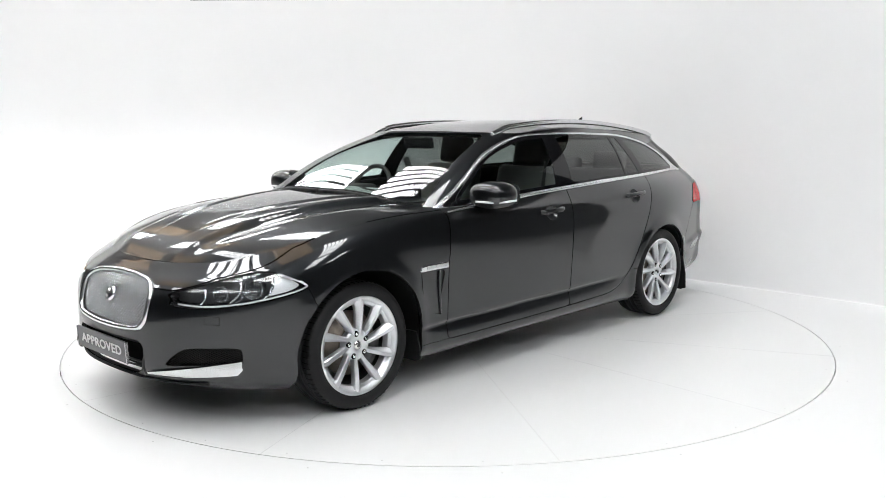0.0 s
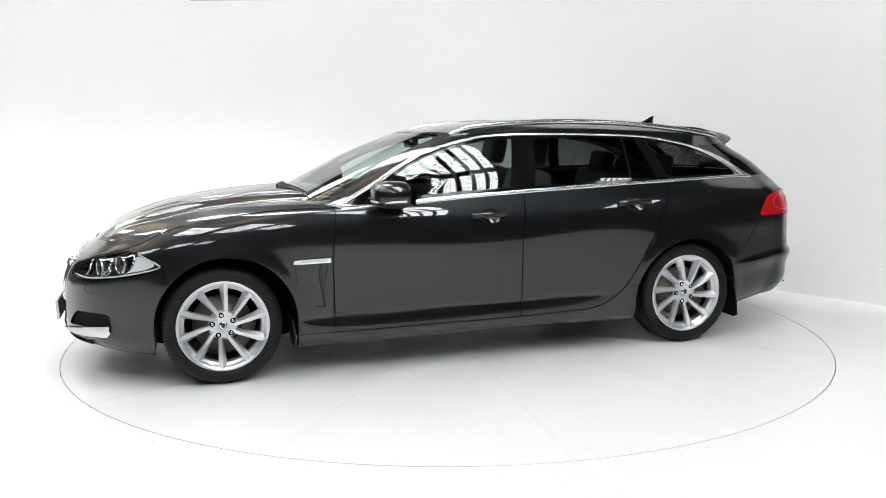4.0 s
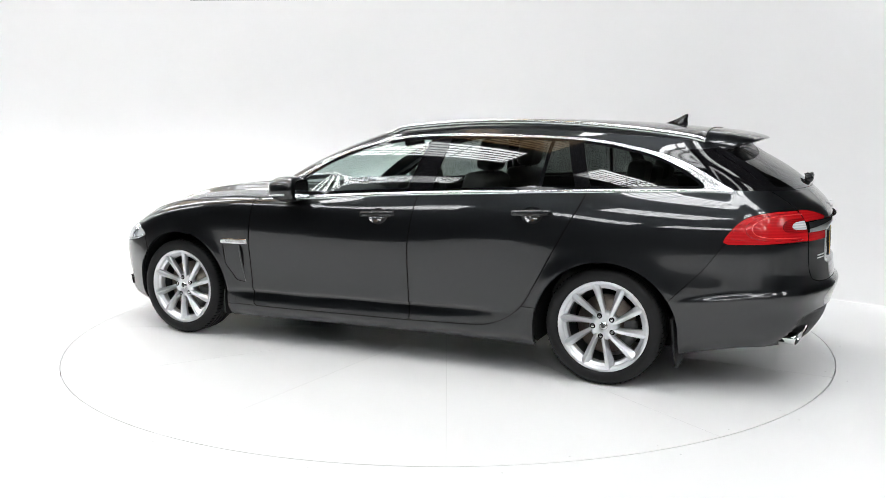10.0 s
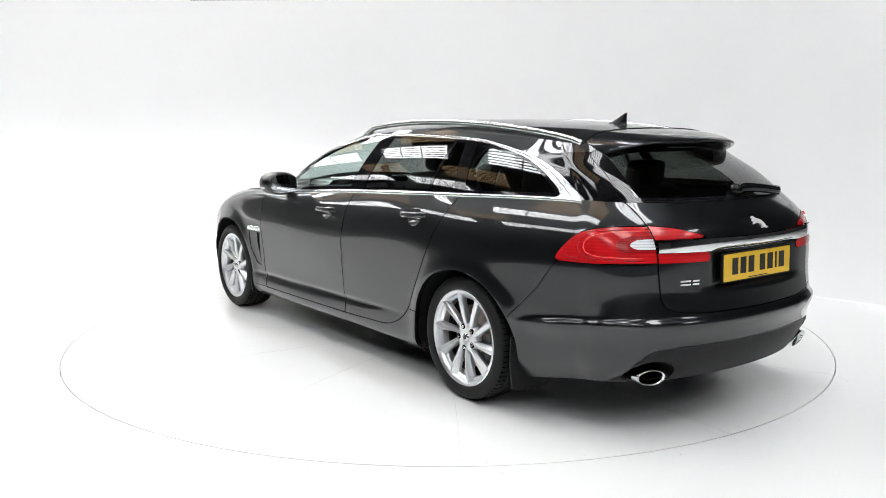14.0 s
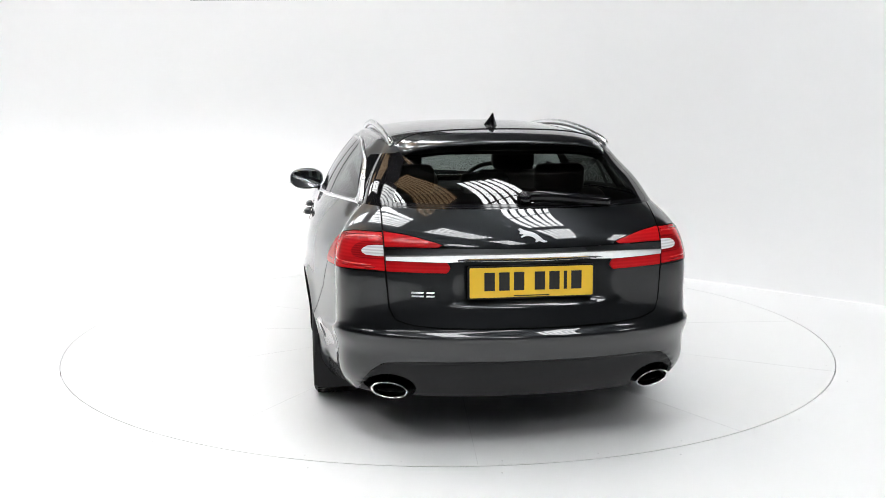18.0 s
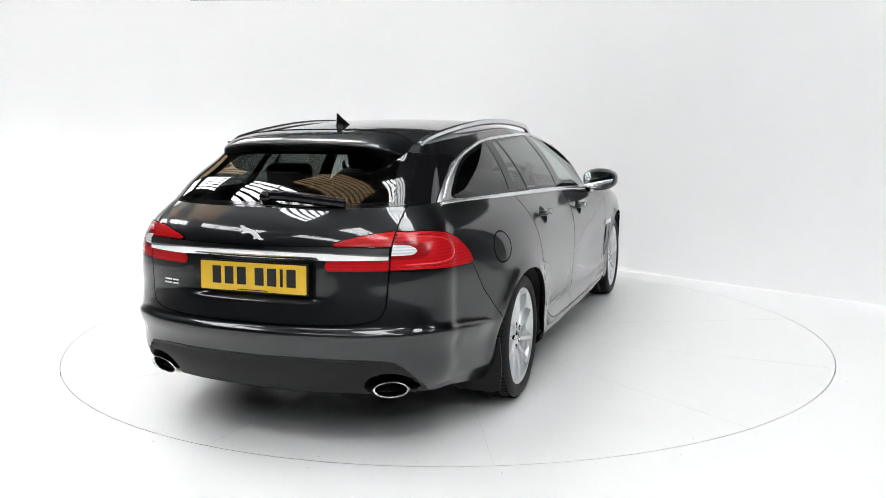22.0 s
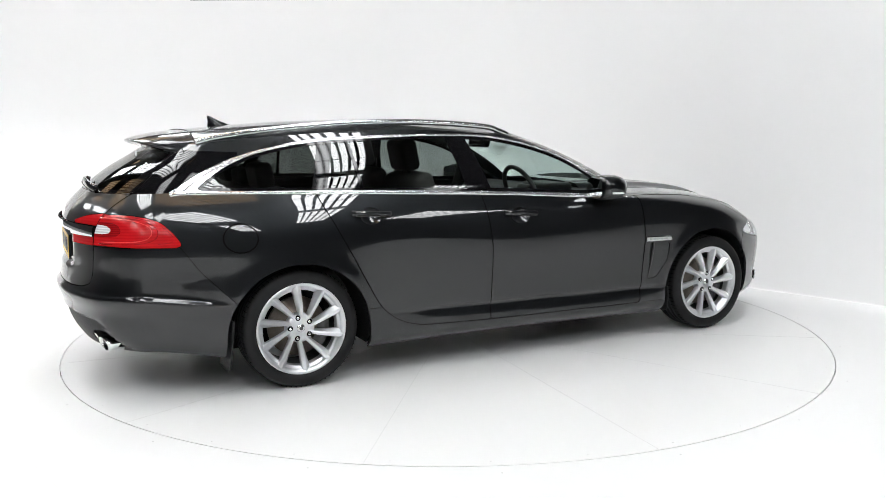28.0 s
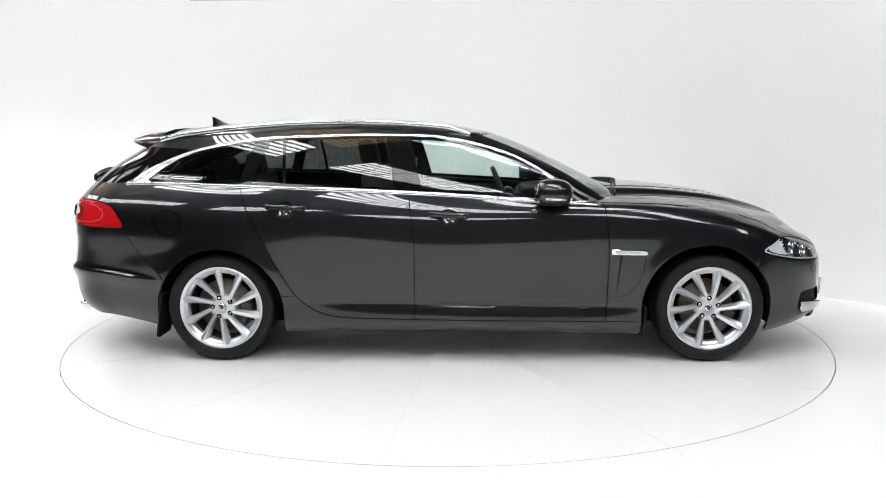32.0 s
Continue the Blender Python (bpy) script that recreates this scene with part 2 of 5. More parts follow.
def tube(path, radius, seg=8, closed=False, flat=(1.0, 1.0), up=(0, 0, 1)):
    """A swept rod along a path; flat scales it across and along up. Returns (verts, faces)."""
    p = [Vector(q) for q in path]
    n = len(p)
    V, F = [], []
    for i in range(n):
        a, b = (p[(i - 1) % n], p[(i + 1) % n]) if closed else (p[max(i - 1, 0)], p[min(i + 1, n - 1)])
        d = (b - a).normalized()
        s = d.cross(Vector(up))
        s = s.normalized() if s.length > 1e-6 else d.orthogonal().normalized()
        u = s.cross(d)
        for k in range(seg):
            t = 2 * math.pi * (k + 0.5) / seg
            V.append(p[i] + radius * (math.cos(t) * flat[0] * s + math.sin(t) * flat[1] * u))
    for i in range(n if closed else n - 1):
        for k in range(seg):
            a, b = i * seg, ((i + 1) % n) * seg
            F.append((a + k, a + (k + 1) % seg, b + (k + 1) % seg, b + k))
    if not closed:
        F += [tuple(range(seg))[::-1], tuple((n - 1) * seg + k for k in range(seg))]
    return np.array([tuple(v) for v in V]), F


def lathe(profile, seg=64, axis="y"):
    """Turns a profile of (radius, along) round an axis. Returns (verts, faces)."""
    n = len(profile)
    V, F = [], []
    for k in range(seg):
        t = 2 * math.pi * k / seg
        for r, h in profile:
            V.append((r * math.cos(t), h, r * math.sin(t)) if axis == "y" else (r * math.cos(t), r * math.sin(t), h))
    for k in range(seg):
        a, b = k * n, ((k + 1) % seg) * n
        for i in range(n - 1):
            F.append((a + i, a + i + 1, b + i + 1, b + i))
    return np.array(V), F


def prism(outline, lo, hi, axis="x"):
    """An outline of a plane pushed through from lo to hi along an axis."""
    n = len(outline)

    def at(a, b, h):
        return {"x": (h, a, b), "y": (a, h, b), "z": (a, b, h)}[axis]
    V = [at(a, b, lo) for a, b in outline] + [at(a, b, hi) for a, b in outline]
    F = [tuple(range(n))[::-1], tuple(range(n, 2 * n))] + [(i, (i + 1) % n, n + (i + 1) % n, n + i) for i in range(n)]
    return np.array(V), F


def box(x0, x1, y0, y1, z0, z1):
    return prism([(x0, y0), (x1, y0), (x1, y1), (x0, y1)], z0, z1, "z")


def put(name, mesh, mat, parent=None, label="", smooth=True):
    return mesh_object(name, mesh[0], mesh[1], mat, parent, label, smooth)
# ---- the studio: white floor and sweep, the dark hall behind the camera ----
def circle_pts(r, n=128):
    return [(r * math.cos(2 * math.pi * k / n), r * math.sin(2 * math.pi * k / n)) for k in range(n)]


def build_floor():
    n = 192
    V, F = [], []
    rings = [TABLE_R + 0.003, 2.7, 3.2, 4.5, 8.0, 22.0]
    for r in rings:
        V += [(x, y, 0.0) for x, y in circle_pts(r, n)]
    V += [(x, y, -0.05) for x, y in circle_pts(TABLE_R + 0.003, n)]
    base = len(rings) * n
    for i in range(len(rings) - 1):
        for k in range(n):
            F.append((i * n + k, (i + 1) * n + k, (i + 1) * n + (k + 1) % n, i * n + (k + 1) % n))
    for k in range(n):
        F.append((k, (k + 1) % n, base + (k + 1) % n, base + k))
    return tagged(mesh_object("floor", V, F, WHITE_FLOOR, smooth=False), "glossy white painted studio floor", "floor", kind="structure")


FLOOR = build_floor()
PIT = tagged(put("floor_pit", lathe([(0.0, -0.06), (2.6, -0.06)], 96, "z"), GAP), "dark pit under the turntable", "floor", kind="structure")


def build_sweep():
    """White wall: flat and square to the floor where it runs across at the right, coved into the floor at the back and left."""
    plan = [(3.66, 0.34), (3.0, 1.0), (1.6, 2.4), (0.4, 3.45), (-1.0, 4.25), (-2.8, 4.75), (-4.8, 4.8), (-6.2, 4.45), (-7.0, 3.9)]
    pts = smooth_loop(plan, 10, closed=False)
    rows = []
    for i, p in enumerate(pts):
        a, b = pts[max(i - 1, 0)], pts[min(i + 1, len(pts) - 1)]
        d = (b - a) / np.linalg.norm(b - a)
        inward = np.array([-d[1], d[0]])
        s = min(max((i - 16) / 34.0, 0.0), 1.0)
        s = s * s * (3 - 2 * s)
        rad = 0.02 + 1.6 * s
        col = []
        for t in np.linspace(0, 90, 19):
            o = rad * (1 - math.sin(radians(t)))
            col.append((p[0] + inward[0] * o, p[1] + inward[1] * o, rad * (1 - math.cos(radians(t))) - 0.004))
        for z in np.linspace(rad + 0.05, 3.05, 10):
            col.append((p[0], p[1], z))
        rows.append(col)
    ob = put("wall_sweep", grid(rows), WHITE_WALL)
    solidify(ob, 0.05, -1.0)
    return tagged(ob, "seamless white studio wall curving into the floor", "wall", kind="structure")


SWEEP = build_sweep()


def build_hall():
    x0, x1, y0, y1, z1 = -18.0, 14.0, -18.0, 18.0, 7.2
    for name, b in (("wall_south", (x0, x1, y0 - 0.2, y0, 0, z1)), ("wall_north", (x0, x1, y1, y1 + 0.2, 0, z1)),
                    ("wall_west", (x0 - 0.2, x0, y0, y1, 0, z1)), ("wall_east", (x1, x1 + 0.2, y0, y1, 0, z1))):
        # South wall is unseen; its paler colour lifts the reflection in the flanks.
        tagged(put(name, box(*b), HALL_LIT if name == "wall_south" else HALL_WALL, smooth=False), "unseen hall wall, coloured paler to brighten reflections" if name == "wall_south" else "plain dark grey hall wall", "wall", kind="structure")
    tagged(put("ceiling", box(x0, x1, y0, y1, z1, z1 + 0.2), ROOF_STEEL, smooth=False), "dark sheeted hall roof", "ceiling", kind="structure")
    for name, b in (("floor_hall_south", (x0, x1, y0, -7.6, 0.001, 0.006)), ("floor_hall_west", (x0, -7.4, -7.6, y1, 0.001, 0.006))):
        tagged(put(name, box(*b), HALL_FLOOR, smooth=False), "dark bare concrete hall floor", "floor", kind="structure")


build_hall()
# Glow added to the brown panels; bounced light alone leaves them too dim.
BROWN_GLOW = glow("brown_glowing_sheet", (0.60, 0.43, 0.26), 2.6)
ROOF_GLOW = glow("daylit_rooflight_sheet", (0.983, 1.0, 1.013), 15.4)


def rooflight(w, l, ribs):
    """Translucent roof sheet seen between long steel ribs, with two cross members."""
    t = thing("rooflight", "bright translucent roof light behind steel ribs", "roof light", "roof lights")
    put("sheet", box(-w / 2, w / 2, -l / 2, l / 2, 0.09, 0.149), ROOF_GLOW, t, smooth=False)
    for k in range(ribs + 1):
        x = -w / 2 + w * k / ribs
        put("rib", box(x - 0.033, x + 0.033, -l / 2, l / 2, 0.05, 0.088), ROOF_STEEL, t, smooth=False)
    for y in (-l / 6, l / 6):
        put("cross_member", box(-w / 2, w / 2, y - 0.02, y + 0.02, 0.01, 0.049), ROOF_STEEL, t, smooth=False)
    return t


def brown_sheet(w, l):
    """Brown roof panel between ribs, given a glow so that reflections show it brown."""
    t = thing("brown_roof_panel", "brown roof panel made to glow behind narrow ribs", "roof light", "aged roof lights")
    put("sheet", box(-w / 2, w / 2, -l / 2, l / 2, 0.09, 0.149), BROWN_GLOW, t, smooth=False)
    n = 9
    for k in range(n + 1):
        x = -w / 2 + w * k / n
        put("rib", box(x - 0.030, x + 0.030, -l / 2, l / 2, 0.05, 0.088), TIMBER, t, smooth=False)
    return t


ROOF_TURN = 32.0     # degrees by which the roof's bays are turned from the camera's axis


def roof_spot(u, v):
    """A place in the roof: u across the bays, v along them."""
    c, d = math.cos(radians(ROOF_TURN)), math.sin(radians(ROOF_TURN))
    return pose(u * c - v * d, u * d + v * c, 7.051, 0, 0, ROOF_TURN)


# The sheets at u = -7.9, v < 0 are added to light the white wall.
SPOTS = [(-3.5, -11.7), (-3.5, -5.1), (-3.5, 1.5), (-3.5, 8.1), (0.3, -7.6), (0.3, -2.45), (0.3, 4.15), (0.3, 10.75), (-3.5, 14.7), (-7.9, 14.7), (-7.9, -11.7), (-7.9, -5.1), (-7.9, 1.5), (-7.9, 8.1), (4.6, -11.0)]
ONE = rooflight(1.35, 4.4, 6)
ONE.matrix_basis = roof_spot(*SPOTS[0])
for u, v in SPOTS[1:]:
    copy_thing(ONE, roof_spot(u, v))
BOARD_SPOTS = [(-1.7, 0.6), (-1.7, 7.2), (-5.7, 4.8), (-5.7, 11.4), (-1.7, 13.8)]
BOARD = brown_sheet(1.5, 3.4)
BOARD.matrix_basis = roof_spot(*BOARD_SPOTS[0])
for u, v in BOARD_SPOTS[1:]:
    copy_thing(BOARD, roof_spot(u, v))
# Dark strip added for the darkness beyond the wall's top edge.
WALL_TOP_STRIP = tagged(put("wall_top_strip", box(-2.80, -0.50, 3.72, 3.75, 2.7655, 2.80), HALL_WALL, smooth=False), "dark strip standing for the darkness over the white wall", "rail", kind="structure")


def build_turntable():
    t = thing("turntable", "round white painted turntable flush with the floor", "turntable")
    put("disc", lathe([(0.0, 0.0), (1.2, 0.0), (2.4, 0.0), (TABLE_R - 0.003, 0.0), (TABLE_R - 0.003, -0.045)], 192, "z"), TABLE_MAT, t, smooth=False)
    for k in range(12):
        seam = put("joint", box(0.15, TABLE_R - 0.006, -0.0006, 0.0006, 0.0, 0.0004), SEAM, t, smooth=False)
        seam.matrix_basis = pose(0, 0, 0, 0, 0, -95.5 + 30 * k)
    for k in range(36):
        dot = put("screw", lathe([(0.0, 0.0008), (0.0028, 0.0007), (0.0034, 0.0)], 10, "z"), SEAM, t)
        dot.matrix_basis = pose(0, 0, 0, 0, 0, -93 + 10 * k) @ pose(TABLE_R - 0.05, 0, 0)
    return t


TABLE = build_turntable()


def floor_joint(x0, y0, x1, y1):
    d = math.hypot(x1 - x0, y1 - y0)
    ob = put("floor_joint", box(0, d, -0.0008, 0.0008, 0.0, 0.0006), SEAM, smooth=False)
    ob.matrix_basis = pose(x0, y0, 0, 0, 0, math.degrees(math.atan2(y1 - y0, x1 - x0)))
    return tagged(ob, "fine joint in the white floor", "joint", kind="structure")


floor_joint(-4.2, 0.28, -0.9, -3.40)
for k in range(20):
    ob = put("floor_screw", lathe([(0.0, 0.0009), (0.0034, 0.0008), (0.004, 0.0)], 10, "z"), SEAM)
    ob.matrix_basis = pose(2.57 * math.cos(radians(18 * k + 5)), 2.57 * math.sin(radians(18 * k + 5)), 0.0)
    tagged(ob, "small screw head in the white floor", "screw", "floor screws")
# ---- the car's skin: lengthwise feature lines lofted into surfaces ----
NOSE_N, SIDE_N, TAIL_N = 26, 150, 26


class Line:
    """A feature line that runs round half of the car: nose middle, corner, flank, corner, tail middle."""

    def __init__(self, nose, tail, W, Z):
        self.xn, self.a, self.en = nose
        self.xt, self.b, self.et = tail
        self.W, self.Z = knots(W), knots(Z)

    def points(self):
        th = np.linspace(0, math.pi / 2, NOSE_N)
        xa, xb = self.xn + self.a, self.xt - self.b
        nx = self.xn + self.a * (1 - np.cos(th) ** self.en)
        nw = self.W(xa) * np.sin(th) ** self.en
        sx = np.linspace(xa, xb, SIDE_N + 2)[1:-1]
        tt = th[::-1]
        tx = self.xt - self.b * (1 - np.cos(tt) ** self.et)
        tw = self.W(xb) * np.sin(tt) ** self.et
        x = np.concatenate([nx, sx, tx])
        w = np.concatenate([nw, self.W(sx), tw])
        w[0] = w[-1] = 0
        return np.stack([x, w, self.Z(x)], -1)


def loft(lines, per=6):
    """Smooth surface through the lines, bottom to top."""
    P = np.array([l.points() for l in lines])
    d = np.linalg.norm(np.diff(P, axis=0), axis=-1).mean(1)
    s = np.concatenate([[0], np.cumsum(d)])
    t = np.concatenate([np.linspace(s[i], s[i + 1], per, endpoint=False) for i in range(len(s) - 1)] + [[s[-1]]])
    return natural(s, P)(t)


LOWER = [
    Line((-2.26, 0.90, 0.78), (2.50, 0.33, 0.92), [(-1.7, 0.835), (-1, 0.85), (1, 0.855), (1.6, 0.84), (2.17, 0.745)],
         [(-2.3, 0.205), (-1.85, 0.168), (-1, 0.158), (1.05, 0.170), (1.9, 0.205), (2.2, 0.252), (2.45, 0.258)]),
    Line((-2.315, 0.95, 0.78), (2.545, 0.35, 0.93), [(-1.7, 0.878), (-1, 0.90), (1, 0.905), (1.6, 0.89), (2.15, 0.785)],
         [(-2.37, 0.245), (-1.85, 0.215), (-1, 0.205), (1.05, 0.215), (1.9, 0.27), (2.2, 0.315), (2.5, 0.33)]),
    Line((-2.335, 0.98, 0.78), (2.57, 0.37, 0.95), [(-1.7, 0.905), (-1, 0.915), (1, 0.92), (1.6, 0.905), (2.2, 0.795)],
         [(-2.4, 0.34), (-1.85, 0.32), (-1, 0.31), (1, 0.33), (1.9, 0.40), (2.3, 0.43), (2.57, 0.43)]),
    Line((-2.33, 0.98, 0.775), (2.578, 0.37, 0.95), [(-1.7, 0.925), (-1.43, 0.932), (-0.9, 0.922), (0.3, 0.925), (1, 0.93), (1.5, 0.935), (2.2, 0.80)],
         [(-2.38, 0.46), (-1.43, 0.46), (0, 0.46), (1, 0.47), (2, 0.51), (2.58, 0.52)]),
    Line((-2.30, 0.98, 0.72), (2.562, 0.37, 0.95), [(-1.7, 0.927), (-1.43, 0.935), (-0.9, 0.935), (0.3, 0.936), (1.0, 0.937), (1.5, 0.938), (1.85, 0.88), (2.2, 0.798)],
         [(-2.35, 0.58), (-1.8, 0.60), (-1, 0.64), (1, 0.65), (2, 0.66), (2.55, 0.66)]),
    Line((-2.245, 0.93, 0.72), (2.556, 0.37, 0.95), [(-1.7, 0.905), (-1.43, 0.925), (-0.9, 0.935), (0.3, 0.932), (1.2, 0.935), (1.5, 0.925), (1.85, 0.872), (2.2, 0.793)],
         [(-2.3, 0.66), (-1.9, 0.70), (-1.4, 0.79), (-0.9, 0.80), (0.3, 0.79), (1.2, 0.82), (2, 0.83), (2.54, 0.82)]),
    Line((-2.185, 0.86, 0.74), (2.53, 0.40, 0.93), [(-1.65, 0.855), (-1.43, 0.878), (-0.9, 0.90), (0.3, 0.90), (1.2, 0.894), (1.6, 0.857), (2.13, 0.752)],
         [(-2.2, 0.705), (-1.99, 0.735), (-1.7, 0.81), (-1.375, 0.88), (-1.05, 0.912), (-0.76, 0.915), (0.3, 0.91), (1.2, 0.95), (1.78, 0.97), (2.2, 0.965), (2.53, 0.95)]),
    Line((-2.13, 0.80, 0.78), (2.438, 0.36, 0.93), [(-1.65, 0.785), (-1.43, 0.805), (-0.9, 0.835), (0.3, 0.845), (1.2, 0.83), (1.7, 0.752), (2.04, 0.668)],
         [(-2.15, 0.745), (-1.99, 0.775), (-1.7, 0.855), (-1.375, 0.915), (-1.05, 0.94), (-0.76, 0.945), (0.0, 0.985), (0.77, 1.025), (1.35, 1.043), (1.93, 1.06), (2.44, 1.052)]),
]
UPPER = [
    Line((-0.99, 0.39, 0.62), (2.438, 0.36, 0.93), [(-0.66, 0.80), (-0.3, 0.832), (0.3, 0.845), (1.2, 0.83), (1.7, 0.752), (2.04, 0.668)],
         [(-1.02, 0.985), (-0.8, 0.945), (-0.6, 0.952), (0.0, 0.985), (0.77, 1.025), (1.35, 1.043), (1.93, 1.06), (2.44, 1.052)]),
    Line((-0.672, 0.377, 0.62), (2.297, 0.33, 0.92), [(-0.25, 0.743), (0.3, 0.774), (1.2, 0.760), (1.7, 0.690), (1.95, 0.630)],
         [(-0.69, 1.14), (0, 1.14), (1.3, 1.16), (2.28, 1.16)]),
    Line((-0.362, 0.392, 0.62), (2.17, 0.32, 0.92), [(0, 0.668), (0.3, 0.686), (1.2, 0.674), (1.7, 0.616), (1.86, 0.580)],
         [(-0.36, 1.285), (0, 1.265), (0.5, 1.285), (1.3, 1.275), (1.9, 1.245), (2.17, 1.235)]),
    Line((-0.155, 0.39, 0.64), (2.09, 0.30, 0.9), [(0.1, 0.575), (0.5, 0.60), (1.2, 0.59), (1.7, 0.555), (1.85, 0.53)],
         [(-0.14, 1.362), (0.1, 1.35), (0.5, 1.372), (1.2, 1.362), (1.7, 1.328), (2.10, 1.285)]),
]


def crease(P):
    """The hollow along the bottom of the doors, under its sharp upper edge."""
    P = P.copy()
    x, z = P[..., 0], P[..., 2]
    zc = 0.338 + 0.022 * (x + 0.84) / 1.7
    fade = np.clip((x + 1.12) / 0.25, 0, 1) * np.clip((1.02 - x) / 0.5, 0, 1) * (P[..., 1] > 0.5)
    d = zc - z
    P[..., 1] -= 0.019 * fade * np.where(d > 0, np.exp(-d / 0.035), np.exp(d / 0.006))
    # rounded lip over each wheel
    for cx, cz, r in ((-1.43, 0.325, 0.382), (1.458, 0.292, 0.390)):
        e = np.hypot(P[..., 0] - cx, np.maximum(P[..., 2] - cz, 0)) - r
        P[..., 1] += 0.010 * np.exp(-(e / 0.05) ** 2) * (P[..., 1] > 0.5) * (P[..., 2] < 0.8)
    # step along the top of the rear bumper
    k = np.clip((P[..., 0] - 1.82) / 0.2, 0, 1)
    zb = 0.478 + 0.06 * np.clip((P[..., 0] - 1.82) / 0.5, 0, 1)
    e = P[..., 2] - zb
    out = 0.020 * k * np.where(e > 0, np.exp(-(e / 0.016) ** 2), np.exp(-(e / 0.06) ** 2))
    n = np.stack([np.clip((P[..., 0] - 2.15) / 0.35, 0, 1), 1 - np.clip((P[..., 0] - 2.15) / 0.35, 0, 1)], -1)
    P[..., 0] += out * n[..., 0]
    P[..., 1] += out * n[..., 1] * (P[..., 1] > 0.02)
    # hollow for the number plate
    def step(v):
        v = np.clip(v, 0, 1)
        return v * v * (3 - 2 * v)
    w_in = step((0.322 - P[..., 1]) / 0.030)
    z_in = step((P[..., 2] - 0.664) / 0.018) * step((0.862 - P[..., 2]) / 0.012)
    P[..., 0] -= 0.034 * w_in * z_in * (P[..., 0] > 2.3)
    # lower valance set back under a sharp edge
    k = np.clip((P[..., 0] - 2.22) / 0.12, 0, 1)
    edge = 0.432 - 0.008 * np.clip(P[..., 1] / 0.55, 0, 1) - 0.12 * np.clip((P[..., 1] - 0.57) / 0.13, 0, 1.2) ** 2
    e = np.clip((edge - P[..., 2]) / 0.014, 0, 1)
    P[..., 0] -= 0.016 * k * e * e * (3 - 2 * e)
    return P


def shrink(P, t):
    """The same surface t metres further in."""
    du, dv = np.gradient(P, axis=1), np.gradient(P, axis=0)
    n = np.cross(du, dv)
    n /= np.maximum(np.linalg.norm(n, axis=-1, keepdims=True), 1e-9)
    Q = P + n * t
    Q[..., 1] = np.where(P[..., 1] < 1e-6, 0, np.maximum(Q[..., 1], 0))
    return Q


def flip(mesh):
    return mesh[0], [tuple(reversed(f)) for f in mesh[1]]


LOWER_P = crease(loft(LOWER, 14))
UPPER_P = loft(UPPER, 10)
lower, upper = (flip(grid(P)) for P in (LOWER_P, UPPER_P))


def end_x(lines, w, z, tail=False):
    """Where the nose (or tail) surface lies at a distance w from the middle and a height z."""
    zs, xs = [], []
    for l in lines:
        e = l.et if tail else l.en
        b = l.b if tail else l.a
        W = float(l.W(l.xt - b if tail else l.xn + b))
        q = min(abs(w) / W, 0.999)
        d = b * (1 - (1 - q ** (2 / e)) ** (e / 2))
        x = l.xt - d if tail else l.xn + d
        xs.append(x)
        zs.append(float(l.Z(x)))
    return float(natural(zs, xs)(z))


def nose_x(w, z):
    return end_x(LOWER, w, z)


def tail_x(w, z):
    return end_x(LOWER, w, z, True)


def side_w(x, z, lines=None):
    """Half width of the flank at a place along the car and a height."""
    ls = lines or LOWER
    return float(natural([float(l.Z(x)) for l in ls], [float(l.W(x)) for l in ls])(z))


def weld(mesh):
    V, F = mesh
    key, idx, out = {}, [], []
    for v in V:
        k = (round(v[0], 4), round(v[1], 4), round(v[2], 4))
        if k not in key:
            key[k] = len(out)
            out.append(v)
        idx.append(key[k])
    G = []
    for f in F:
        f = [idx[i] for i in f]
        f = [a for k, a in enumerate(f) if a != f[k - 1]]
        if len(f) > 2:
            G.append(tuple(f))
    return np.array(out), G


def cap(edge, x_end, Zc, power, rows=26, extra=None):
    """A crowned lid between the middle line and an edge line, as far as x_end."""
    P = edge.points()
    P = P[P[:, 0] <= x_end]
    out = []
    for x, w, z in P:
        zc = float(Zc(x))
        col = []
        for s in np.linspace(1, 0, rows):
            y = w * s
            dz = (zc - z) * (1 - s ** (power(x) if callable(power) else power))
            if extra:
                dz += extra(x, y, s)
            col.append((x, y, z + dz))
        out.append(col)
    return grid(np.array(out).transpose(1, 0, 2)[:, ::-1])


HOOD_Z = knots([(-2.13, 0.745), (-2.03, 0.812), (-1.85, 0.880), (-1.67, 0.927), (-1.49, 0.957), (-1.31, 0.977), (-1.06, 0.994), (-0.6, 1.000)])


def hood_bulge(x, y, s):
    """The raised middle of the bonnet with its two creases."""
    k = min(max((x + 2.15) / 0.4, 0), 1)
    q = min(max((x + 2.1) / 1.2, 0), 1)
    edge = 0.30 + 0.18 * q
    d = abs(y) - edge
    rise = 0.022 * k / (1 + math.exp(max(min(d * 130, 60), -60)))
    trough = -0.013 * k * math.exp(-((d - 0.06) / 0.05) ** 2)
    inner_edge = 0.10 + 0.24 * q
    e = abs(y) - inner_edge
    mid = -0.011 * k * math.exp(-((e - 0.022) / 0.02) ** 2) * min(max((x + 2.0) / 0.3, 0), 1)
    lip = -0.005 * s ** 30 * min(max((x + 1.95) / 0.2, 0), 1)
    return rise + trough + mid + lip


hood = cap(LOWER[-1], -0.62, HOOD_Z, lambda x: 2.4 + 2.4 * min(max((-1.72 - x) / 0.26, 0), 1) ** 1.5, 90, hood_bulge)
